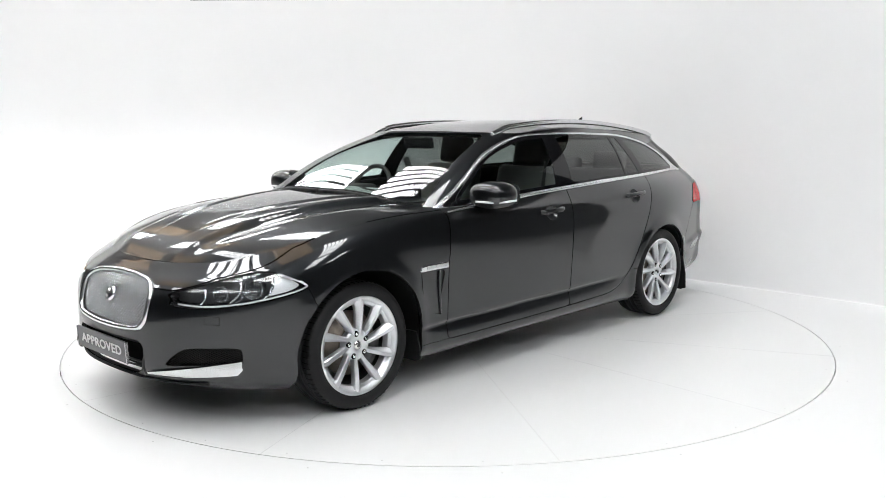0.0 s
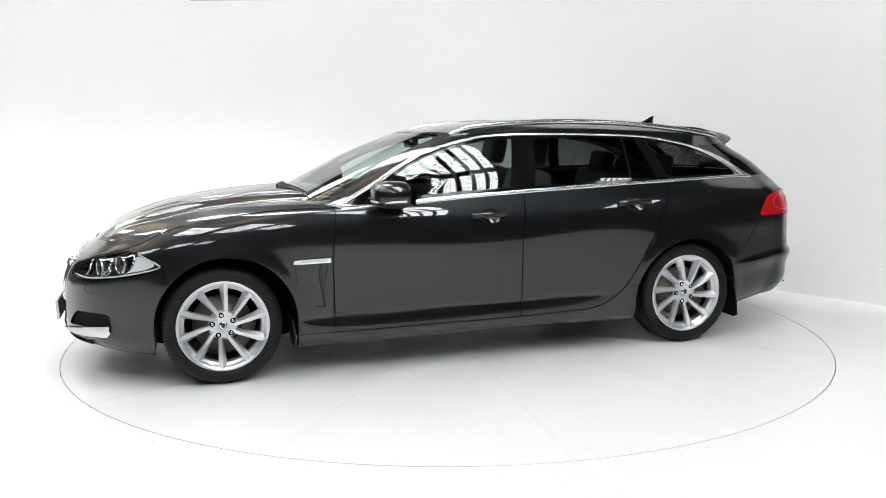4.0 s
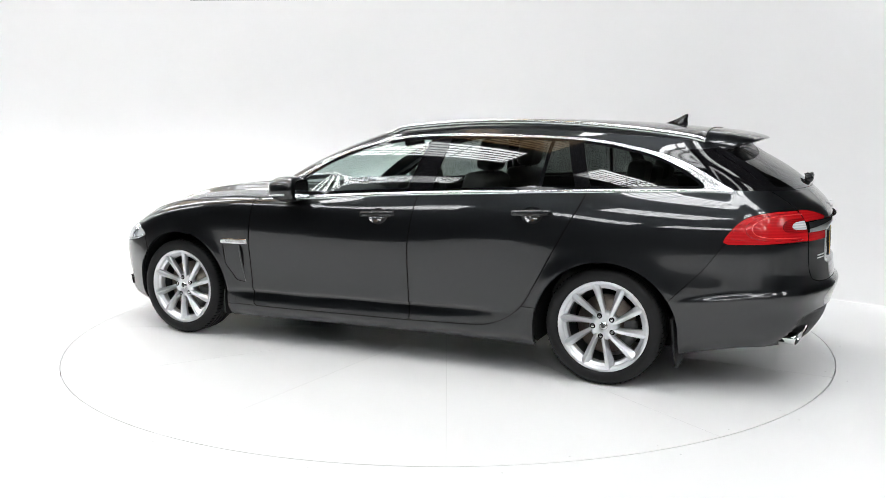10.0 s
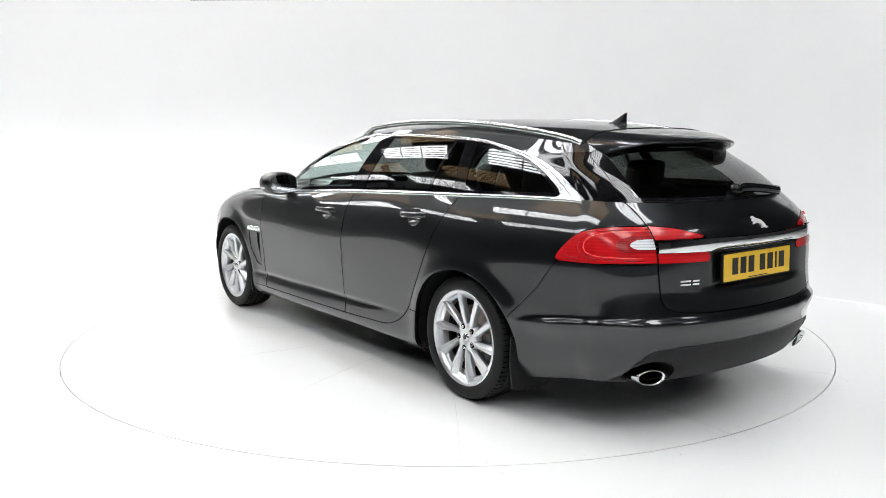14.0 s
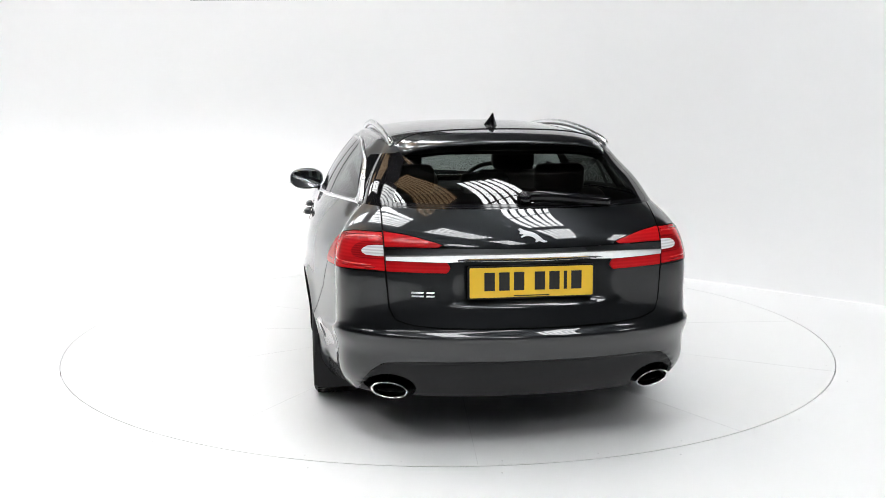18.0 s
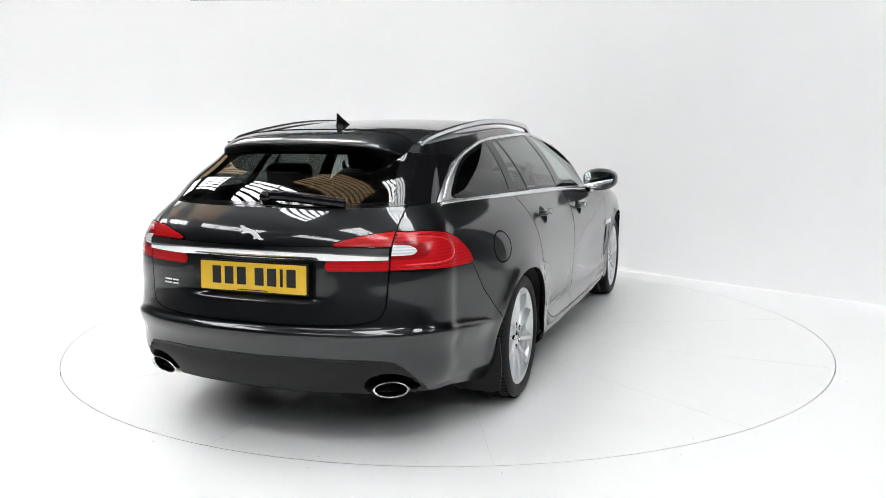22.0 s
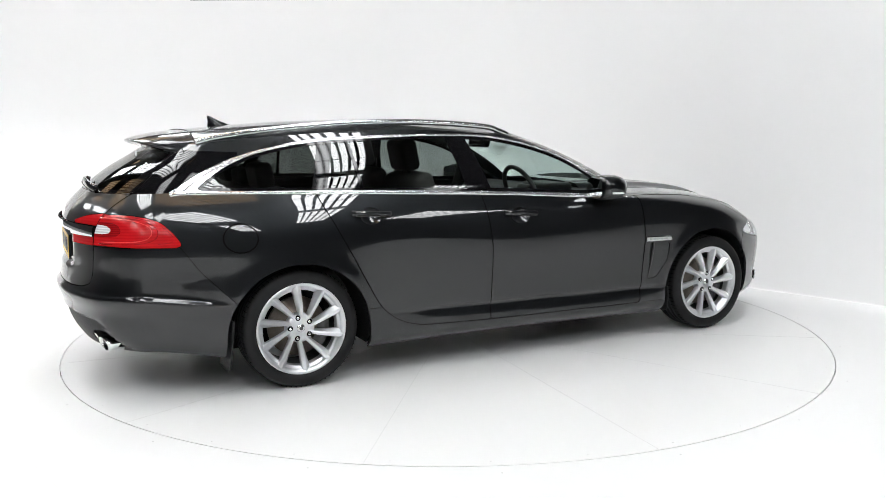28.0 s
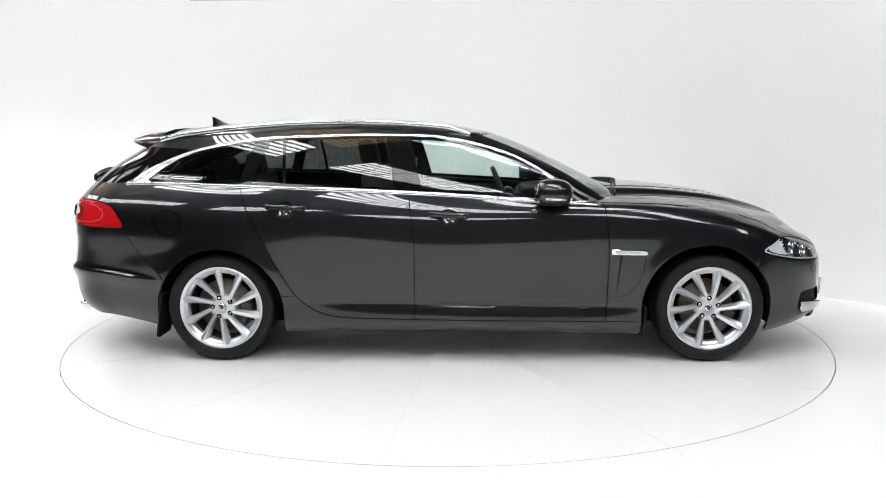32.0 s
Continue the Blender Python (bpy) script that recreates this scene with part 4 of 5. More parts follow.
emblem_shape([tuple(q) for q in LEAP], 0.010, pose(2.532, 0.0, 0.948, 0, -12, 0), BADGE, "badge", "slim chrome badge", CAR)
def mark_place(w, z):
    """A spot on the tailgate, turned square to its surface."""
    slope = (tail_x(w + 0.03, z) - tail_x(w - 0.03, z)) / 0.06
    return pose(tail_x(w, z) + 0.001, -w, z, 0, -2, math.degrees(math.atan(slope)))


for w0, stroke in ((0.472, 0.052), (0.420, 0.034)):
    for dz in (0.008, -0.007):
        emblem_shape([(-stroke / 2, dz - 0.0035), (stroke / 2, dz - 0.0035), (stroke / 2 + 0.003, dz + 0.0035), (-stroke / 2 + 0.003, dz + 0.0035)], 0.004, mark_place(w0, 0.712), BADGE, "model_mark", "small chrome model mark, blank", CAR)


def exhaust(y):
    n = 40
    V, F = [], []
    rows = [(-0.16, 0.95), (-0.02, 1.0), (0.0, 1.0), (0.002, 0.96), (-0.004, 0.88), (-0.05, 0.86), (-0.12, 0.86)]
    for k in range(n):
        a = 2 * math.pi * k / n
        for dx, s in rows:
            V.append((dx + 0.012 * math.sin(a) * (1 if dx > -0.1 else 0.2), 0.080 * s * math.cos(a), 0.038 * s * math.sin(a)))
    m = len(rows)
    for k in range(n):
        a, b = k * m, ((k + 1) % n) * m
        F += [(a + i, b + i, b + i + 1, a + i + 1) for i in range(m - 1)]
    tip = put("exhaust_tip", (np.array(V), F), CHROME, CAR, "oval chrome exhaust tip")
    tip.matrix_basis = pose(tail_x(0.587, 0.31) - 0.008, y, 0.286, 9 if y > 0 else -9, 0, 8 if y > 0 else -8)
    put("bore", (np.array([(-0.115, 0.062 * math.cos(2 * math.pi * k / 24), 0.033 * math.sin(2 * math.pi * k / 24)) for k in range(24)]), [tuple(range(24))]), GAP, tip)
    # dark hollow round the tip
    ring = [(math.cos(q), math.sin(q)) for q in np.linspace(0, 2 * math.pi, 33)]
    def rim_x(w, z):
        return tail_x(w, max(z, 0.30)) - 0.030

    sy = 1 if y > 0 else -1
    hull = [[(sy * (0.583 + 0.110 * r * a), 0.292 + (0.072 if b > 0 else 0.022) * r * b) for a, b in ring] for r in (1.0, 0.92, 0.02)]
    rows = [[(rim_x(abs(w), z) if k == 0 else (2.26, 2.22)[k - 1], w, z) for w, z in line] for k, line in enumerate(hull)]
    put("exhaust_hollow", grid(rows), BLACK_PLASTIC, REAR_BUMPER)


exhaust(-0.587)
exhaust(0.587)


def spoiler():
    """A thin lip that carries the roof line on over the rear window and bends down at its ends."""
    prof = [(1.90, 1.3835), (1.98, 1.374), (2.06, 1.364), (2.13, 1.353), (2.19, 1.340), (2.222, 1.330), (2.230, 1.324), (2.224, 1.318), (2.19, 1.316), (2.14, 1.308), (2.07, 1.276)]
    rows = []
    for y in np.linspace(-0.515, 0.515, 45):
        s = abs(y) / 0.515
        zr = float(ROOF_Z(1.95)) - 1.3775
        col = []
        for i, (x, z) in enumerate(prof):
            x = x if x < 2.06 else 2.06 + (x - 2.06) * 0.74
            reach = (x - 1.90) / 0.29
            col.append((x - 0.10 * reach * s ** 2.4 - 0.19 * reach * s ** 9, y, z - 0.018 * s ** 2 - 0.040 * s ** 5 - 0.035 * s ** 16))
        rows.append(col)
    put("spoiler_joint", tube([(x - 0.002, y, z + 0.0008) for x, y, z in (r[0] for r in rows)], 0.0028, 6), GAP, CAR, "dark joint between roof and spoiler")
    return put("spoiler", grid(rows), PAINT, CAR, "dark metallic roof spoiler over the rear window")


spoiler()


def rear_wiper():
    arm = [(2.400, -0.015, 1.095), (2.424, 0.06, 1.104), (2.424, 0.16, 1.098), (2.414, 0.27, 1.086), (2.394, 0.375, 1.074)]
    w = put("rear_wiper", tube(smooth_loop(arm, 6, False), 0.015, 8, flat=(0.8, 1.6)), BLACK_GLOSS, CAR, "black rear wiper arm with its cap")
    cap_ob = put("wiper_cap", lathe([(0.0, 0.034), (0.018, 0.033), (0.029, 0.020), (0.032, 0.0)], 20, "z"), BLACK_GLOSS, w)
    cap_ob.matrix_basis = pose(2.400, 0.0, 1.092, 0, 62, 0)


rear_wiper()


def fin():
    out = [(-0.085, 0.0), (-0.05, 0.012), (0.0, 0.036), (0.035, 0.058), (0.055, 0.066), (0.060, 0.06), (0.058, 0.03), (0.066, 0.0)]
    prof = smooth_loop(out, 3, False)
    base = [(x, 0.0) for x in np.linspace(-0.085, 0.066, len(prof))]
    grid_rows = []
    for side_y in (-1, 1):
        for s in np.linspace(0, 1, 6):
            row = []
            for (x, z), (bx, bz) in zip(prof, base):
                hh = z * s
                half = 0.034 * (1 - s) ** 1.15 * (1 - ((bx + 0.01) / 0.078) ** 2 * 0.9) + 0.002
                row.append((bx + (x - bx) * s, side_y * max(half, 0.0015), hh))
            grid_rows.append(row)
    a, b = grid(grid_rows[:6]), grid([r for r in grid_rows[6:]][::-1])
    ob = put("aerial", join(a, (b[0], b[1])), BLACK_GLOSS, CAR, "black shark-fin aerial on the roof")
    ob.matrix_basis = pose(1.66, 0, float(ROOF_Z(1.66)) - 0.004, 0, 3.5, 0)


fin()


def roof_rails():
    path = [(-0.04, 1.338), (0.03, 1.362), (0.13, 1.388), (0.46, 1.412), (0.816, 1.417), (1.17, 1.404), (1.53, 1.372), (1.80, 1.335), (1.90, 1.310)]
    pts = smooth_loop([(x, 0.548 - 0.030 * max(0, (x - 1.0)) ** 1.2 - 0.05 * max(0, 0.1 - x), z + 0.004) for x, z in path], 8, False)
    pair("roof_rail", tube(pts, 0.015, 10, flat=(0.9, 1.15)), SATIN, "satin silver roof rail")


roof_rails()
# ---- nose ----
def on_nose(w, z, t=0.0):
    return (nose_x(w, z) - t, w, z)


def grille_loop(grow=0.0, n=9):
    pts = [(0.0, 0.690), (0.12, 0.687), (0.25, 0.675), (0.315, 0.652), (0.342, 0.61), (0.342, 0.52), (0.325, 0.485), (0.285, 0.463), (0.15, 0.452), (0.0, 0.448)]
    loop = pts + [(-w, z) for w, z in pts[-2:0:-1]]
    c = np.array([0, 0.57])
    return smooth_loop([tuple(c + (np.array(p) - c) * (1 + grow)) for p in loop], 6)


def grille():
    loop = grille_loop()
    frame_ob = put("grille", tube([on_nose(w, z, -0.004) for w, z in loop], 0.0135, 10, True, flat=(1.0, 1.0), up=(1, 0, 0)), SATIN, CAR, "satin chrome framed mesh grille")
    inside = inside_poly(grille_loop(-0.02))
    put("backing", grid([[(nose_x(w, z) + 0.060, w, z) for w in np.linspace(-0.36, 0.36, 14)] for z in np.linspace(0.43, 0.71, 8)]), GAP, frame_ob)
    pitch, k = 0.0215, 0
    bars = []
    for sgn in (1, -1):
        for c in np.arange(-0.75, 0.75, pitch):
            run = []
            for s in np.linspace(-0.2, 0.2, 60):
                w, z = c + sgn * s * 0.88, 0.57 + s
                if inside(np.array([w]), np.array([z]))[0] < 0:
                    run.append((nose_x(w, z) + 0.020 + 0.0006 * sgn, w, z))
                elif len(run) > 2:
                    break
                else:
                    run = []
            if len(run) > 2:
                bars.append(tube(run[::2] + [run[-1]] if len(run) > 6 else run, 0.0029, 4, flat=(1.0, 1.3), up=(1, 0, 0)))
    put("mesh", join(*bars), DARK_CHROME, frame_ob, "bright woven grille mesh")
    b = put("badge", lathe([(0.0, 0.022), (0.018, 0.020), (0.026, 0.012), (0.031, 0.014), (0.036, 0.010), (0.038, 0.0)], 32, "z"), CHROME, frame_ob, "round chrome badge")
    b.matrix_basis = pose(nose_x(0, 0.588) + 0.008, 0, 0.588, 0, -65, 0)


grille()


def lower_front():
    z0, z1 = 0.215, 0.42
    put("intake_backing", grid([[(nose_x(w, z) + 0.09, w, z) for w in np.linspace(-0.52, 0.52, 20)] for z in np.linspace(z0, z1, 6)]), GAP, FRONT_BUMPER)
    loop = [(0.0, 0.234), (0.285, 0.236), (0.325, 0.30), (0.332, 0.385), (0.30, 0.402), (0.0, 0.405)]
    full = loop + [(-w, z) for w, z in loop[-2:0:-1]]
    put("intake_lip", tube([on_nose(w, z, -0.012) for w, z in smooth_loop(full, 6)], 0.012, 8, True, up=(1, 0, 0)), BLACK_PLASTIC, FRONT_BUMPER)
    for z in (0.262, 0.290):
        put("intake_slat", tube([on_nose(w, z, -0.045) for w in np.linspace(-0.32, 0.32, 15)], 0.006, 6), BLACK_PLASTIC, FRONT_BUMPER)
    # black splitter along the bottom edge
    put("splitter", tube([(nose_x(w, 0.226) + 0.004, w, 0.222) for w in np.linspace(-0.62, 0.62, 41)], 0.012, 8, flat=(1.6, 0.7)), BLACK_PLASTIC, FRONT_BUMPER, "black lip under the bumper")
    for s in (1, -1):
        back_rows = [[(nose_x(w, z) + 0.050, s * w, z) for w in np.linspace(0.42, 0.78, 10)] for z in np.linspace(0.29, 0.41, 5)]
        put("fog_backing", grid(back_rows), GAP, FRONT_BUMPER)
        inside = inside_poly(FOG)
        bars = []
        for sg in (1, -1):
            for c in np.arange(0.2, 1.0, 0.017):
                run = [(nose_x(w, z) + 0.022, s * w, z) for w, z in ((c + sg * q * 1.6, 0.35 + q) for q in np.linspace(-0.06, 0.06, 25)) if 0.42 < w < 0.8 and inside(np.array([w]), np.array([z]))[0] < 0.004]
                if len(run) > 2:
                    bars.append(tube(run[::4] + [run[-1]], 0.0022, 4))
        put("fog_mesh", join(*bars), BLACK_PLASTIC, FRONT_BUMPER, "black mesh in the fog intake")
        P = []
        for t in np.linspace(0, 1, 24):
            w = 0.365 + (0.752 - 0.365) * t
            top = np.interp(w, [0.365, 0.58, 0.752], [0.267, 0.303, 0.333])
            bot = np.interp(w, [0.365, 0.58, 0.738, 0.752], [0.256, 0.261, 0.270, 0.296])
            P.append([(nose_x(w, z) - 0.010 + 0.008 * (k == 0), s * w, z) for k, z in enumerate(np.linspace(bot, top, 5))])
        ob = put("fog_blade", grid(P), SATIN, FRONT_BUMPER, "bright chrome blade in the fog intake")
        solidify(ob, 0.008, 0.0)
        # washer flap: a fine square joint
        q = [(0.645, 0.550), (0.700, 0.546), (0.700, 0.508), (0.645, 0.512)]
        ring = [(nose_x(w, z) - 0.0005, s * w, z) for a, b in zip(q, q[1:] + q[:1]) for w, z in [(a[0] + (b[0] - a[0]) * t, a[1] + (b[1] - a[1]) * t) for t in (0, 0.33, 0.66)]]
        put("washer_joint", tube(ring, 0.0013, 4, True), GAP, FRONT_BUMPER)


lower_front()


def show_plate():
    p = put("show_plate", prism(rounded_rect(0.53, 0.104, 0.006), 0.0, 0.010, "x"), PLATE_GREY, CAR, "dark grey show plate that reads APPROVED", False)
    p.matrix_basis = pose(-2.345, 0, 0.345, 0, 3, 180)
    for y in (-0.266, 0.260):
        put("plate_edge", prism([(y, -0.053), (y + 0.006, -0.053), (y + 0.006, 0.053), (y, 0.053)], 0.0, 0.014, "x"), DARK_CHROME, p, smooth=False)
    cu = bpy.data.curves.new("letters", "FONT")
    cu.body, cu.size, cu.align_x, cu.align_y, cu.extrude, cu.space_character = "APPROVED", 0.062, "CENTER", "CENTER", 0.001, 1.06
    cu.offset = 0.0012
    tmp = new("letters", cu)
    dg = bpy.context.evaluated_depsgraph_get()
    me = bpy.data.meshes.new_from_object(tmp.evaluated_get(dg))
    bpy.data.objects.remove(tmp)
    me.transform(Matrix.Diagonal((1.34, 1.0, 1.0, 1.0)))
    me.materials.clear()
    me.materials.append(SILVER_INK)
    ob = new("lettering", me)
    ob.parent = p
    ob.matrix_basis = pose(0.0115, 0, 0.0, 90, 0, 90)
    tagged(ob, "silver lettering APPROVED")


show_plate()


def headlamps():
    """Clear cover, dark tub, two round projectors with bright rings, a long reflector at the outer end and a light strip along the bottom."""
    V0 = np.array(headlamp_skin[0])
    tub_V = V0.copy()
    tub_V[:, 0] += 0.075
    tub_V[:, 1] -= 0.075
    for s in (1, -1):
        m = (lambda q: q) if s == 1 else mirror
        lamp = put("headlamp", m(headlamp_skin), GLASS_LAMP, CAR, "clear wrap-round headlamp with round projectors")
        lamp.visible_shadow = False
        put("tub", m((tub_V, headlamp_skin[1])), LAMP_TUB, lamp)
        # wall between cover and tub
        rim_a, rim_b = [], []
        for x, z in HEADLAMP:
            w = headlamp_w(x, z)
            rim_a.append((x + 0.002, w - 0.004, z))
            rim_b.append((x + 0.075, w - 0.075, z))
        rows = [rim_a + rim_a[:1], rim_b + rim_b[:1]]
        put("bezel", m(grid(rows)), SATIN, lamp)
        for (x, z, r) in ((-2.105, 0.640, 0.036), (-1.995, 0.664, 0.050)):
            w = headlamp_w(x, z)
            ring = put("projector_ring", lathe([(r * 0.93, 0.004), (r * 0.95, 0.014), (r * 0.98, 0.016), (r * 1.0, 0.010), (r * 1.0, -0.03), (r * 0.93, -0.03)], 36, "z"), SATIN, lamp)
            lens = put("projector_lens", lathe([(0.0, 0.012), (r * 0.3, 0.010), (r * 0.6, 0.002), (r * 0.94, -0.012)], 36, "z"), GLASS_BALL, lamp)
            d = Vector((-0.86, 0.50 * s, 0.05)).normalized()
            mt = Matrix.Translation((x + 0.034, s * (w - 0.036), z)) @ d.to_track_quat("Z", "Y").to_matrix().to_4x4()
            ring.matrix_basis = mt
            lens.matrix_basis = mt
        # outer wedge reflector
        wedge = [(-1.945, 0.630), (-1.905, 0.706), (-1.880, 0.712), (-1.845, 0.700), (-1.812, 0.672), (-1.858, 0.647)]
        P = [[(x + 0.016 + 0.02 * k, headlamp_w(x, z) - 0.016 - 0.02 * k, z + (0.67 - z) * 0.1 * k) for x, z in smooth_loop(wedge + wedge[:1], 6, False)] for k in (0, 1)]
        Vw = np.array(P[0][:-1])
        put("side_reflector", m((Vw, [tuple(range(len(Vw)))[::-1]])), CLEAR_LENS, lamp, "bright side reflector")
        # curved bright blades between the projectors
        for blade, r in (([(-1.965, 0.618), (-1.925, 0.655), (-1.908, 0.722)], 0.0080), ([(-2.085, 0.603), (-2.050, 0.640), (-2.020, 0.700)], 0.0075),
                         ([(-2.065, 0.606), (-2.040, 0.628), (-2.042, 0.660)], 0.0050), ([(-2.172, 0.596), (-2.155, 0.620), (-2.140, 0.660)], 0.0060)):
            put("divider", m(tube([(x + 0.016, headlamp_w(x, z) - 0.016, z) for x, z in smooth_loop(blade, 8, False)], r, 8, flat=(1.0, 0.6))), CHROME, lamp, "bright curved blade")
        strip = smooth_loop([(-2.222, 0.596), (-2.15, 0.590), (-2.0, 0.609), (-1.84, 0.641), (-1.772, 0.664)], 8, False)
        put("light_strip", m(tube([(x + 0.008, headlamp_w(x, z) - 0.008, z) for x, z in strip], 0.0042, 8)), CLEAR_GREY, lamp, "clear light strip along the lower edge")
        top = smooth_loop([(-1.772, 0.668), (-1.81, 0.694), (-1.88, 0.727)], 6, False)
        put("light_strip", m(tube([(x + 0.008, headlamp_w(x, z) - 0.008, z) for x, z in top], 0.0065, 8)), CLEAR_GREY, lamp)


def headlamp_w(x, z):
    """Half width of the nose surface at x and z, by bisection."""
    lo, hi = 0.0, 0.93
    for _ in range(26):
        mid = (lo + hi) / 2
        if nose_x(mid, z) < x:
            lo = mid
        else:
            hi = mid
    return lo


GLASS_BALL = material("dark_glass_lens", (0.03, 0.03, 0.035), 0.03, 0.0, 1.0, 0.9)
headlamps()


# ---- flanks ----
def flanks():
    bar_pts = [(-1.078, 0.650), (-1.070, 0.674), (-1.02, 0.678), (-0.862, 0.681), (-0.862, 0.648), (-1.06, 0.645)]
    for s, wing, doors in ((1, WINGS[0], (FRONT_DOORS[0], REAR_DOORS[0])), (-1, WINGS[1], (FRONT_DOORS[1], REAR_DOORS[1]))):
        V = np.array(vent_skin[0])
        V[:, 1] -= 0.007 * np.clip((V[:, 0] + 1.07) / 0.17, 0, 1) + 0.001
        m = (lambda q: q) if s == 1 else mirror
        put("side_vent", m((V, vent_skin[1])), PAINT, wing, "hollow vent behind the front wheel")
        edge = [(-0.882, 0.636), (-0.905, 0.50), (-0.892, 0.396), (-0.968, 0.405), (-1.043, 0.51), (-1.062, 0.636)]
        # Dark rods along the vent's edges stand in for its opening's shade.
        put("vent_edge_shade", m(tube([(x - 0.010, side_w(x, z) - 0.004, z) for x, z in smooth_loop([(-0.911, 0.640), (-0.901, 0.53), (-0.880, 0.402)], 8, False)], 0.0042, 6)), GAP, wing)
        put("vent_lip", m(tube([(x - 0.016, side_w(x, z) - 0.0035, z) for x, z in smooth_loop([(-0.911, 0.640), (-0.901, 0.53), (-0.880, 0.402)], 8, False)], 0.0075, 8)), PAINT, wing, "painted lip before the side vent")
        put("vent_edge_shade", m(tube([(x, side_w(x, z) - 0.0005, z) for x, z in smooth_loop(edge[2:], 8, False)], 0.0016, 6)), GAP, wing)
        w0 = side_w(-0.97, 0.66)
        ob = put("vent_trim", m(prism(bar_pts, w0 - 0.006, w0 + 0.012, "y")), CHROME, wing, "chrome bar over the side vent", False)
        bevel(ob, 0.005, 3)
        ob2 = put("trim_insert", m(prism([(-1.03, 0.657), (-1.03, 0.670), (-0.885, 0.673), (-0.885, 0.657)], w0 + 0.0115, w0 + 0.0135, "y")), SATIN, wing, smooth=False)
        for (hx, hz), door in zip(HANDLES, doors):
            w = side_w(hx, hz)
            rows = []
            for r in np.linspace(1.0, 0.0, 9):
                rows.append([(hx + 0.063 * r * math.cos(a), side_w(hx + 0.063 * r * math.cos(a), hz - 0.004 + 0.047 * r * math.sin(a)) - 0.034 * (1 - r ** 2.4), hz - 0.004 + 0.047 * r * math.sin(a)) for a in np.linspace(0, 2 * math.pi, 33)])
            put("handle_cup", m(grid(rows)), PAINT, door, "scooped handle recess")
            tilt = 0.05
            path = [(hx + dx, w + o, hz + 0.010 + tilt * dx) for dx, o in ((-0.112, 0.004), (-0.100, 0.020), (-0.06, 0.030), (0.0, 0.033), (0.06, 0.030), (0.092, 0.022), (0.108, 0.004))]
            put("door_handle", m(tube(smooth_loop(path, 6, False), 0.0125, 10, flat=(0.75, 1.25))), PAINT, door, "dark metallic pull handle")
            put("handle_strip", m(tube([(hx + dx, w + o, hz + 0.002 + tilt * dx) for dx, o in ((-0.09, 0.033), (0.0, 0.043), (0.09, 0.031))], 0.003, 6)), BLACK_GLOSS, door)
        # bright moulding at the foot of the windows
        belt = [(x, max(side_w(x, z), 0) + 0.004, z) for x, z in ((-0.80, 0.930), (-0.6, 0.944), (-0.3, 0.962), (0.0, 0.984), (0.33, 1.003), (0.77, 1.023), (1.35, 1.043), (1.7, 1.053), (2.0, 1.054), (2.07, 1.048))]
        put("waist_moulding", m(tube(smooth_loop(belt, 5, False), 0.0085, 8, flat=(0.6, 1.2))), TRIM, CAR, "bright chrome waist moulding")


flanks()


def door_mirror(s):
    n, k = 28, 18
    V, F = [], []
    for i in range(k + 1):
        ph = -math.pi / 2 + math.pi * i / k
        for j in range(n):
            th = 2 * math.pi * j / n
            cx, sx = math.cos(th), math.sin(th)
            cp, sp = math.cos(ph), math.sin(ph)

            def se(v, e):
                return math.copysign(abs(v) ** e, v)
            x = 0.118 * se(cp, 0.8) * se(cx, 0.75)
            y = 0.122 * se(cp, 0.8) * se(sx, 0.7)
            z = 0.079 * se(sp, 0.70)
            if x > 0.070:
                x = 0.070 + (x - 0.070) * 0.25
            z *= 1 - 0.25 * (y / 0.122) ** 2 * (1 if z < 0 else 0.4)
            x += 0.18 * (y + 0.12) * 0.35
            V.append((x, y, z))
    for i in range(k):
        for j in range(n):
            F.append((i * n + j, i * n + (j + 1) % n, (i + 1) * n + (j + 1) % n, (i + 1) * n + j))
    mesh = (np.array(V), F)
    m = (lambda q: q) if s == 1 else mirror
    ob = put("door_mirror", m(mesh), PAINT, CAR, "dark metallic door mirror")
    ob.matrix_basis = pose(-0.518, s * 0.955, 1.014)
    gl = put("mirror_glass", m((np.array([(0.0960 + 0.0170 * dy, 0.100 * dy, 0.060 * dz) for dy, dz in [(math.copysign(abs(math.cos(a)) ** 0.5, math.cos(a)), math.copysign(abs(math.sin(a)) ** 0.5, math.sin(a))) for a in np.linspace(0, 2 * math.pi, 32, endpoint=False)]]) - np.array([-0.004, 0, 0]), [tuple(range(32))])), MIRROR, ob, "mirror glass")
    strip = [(-0.110, -0.03, -0.030), (-0.098, 0.05, -0.030), (-0.055, 0.098, -0.030), (0.0, 0.120, -0.028), (0.055, 0.126, -0.026)]
    put("indicator", m(tube(smooth_loop(strip, 6, False), 0.006, 8, flat=(0.8, 1.1))), CLEAR_LENS, ob, "clear indicator strip")
    arm = [(-0.010, -0.12, -0.064), (0.0, -0.06, -0.062), (0.0, 0.02, -0.058)]
    put("mirror_foot", m(tube(arm, 0.026, 10, flat=(1.6, 0.5))), BLACK_GLOSS, ob)
    return ob


MIRROR = material("mirror_silver", (0.85, 0.87, 0.88), 0.02, 1.0)
door_mirror(1)
door_mirror(-1)


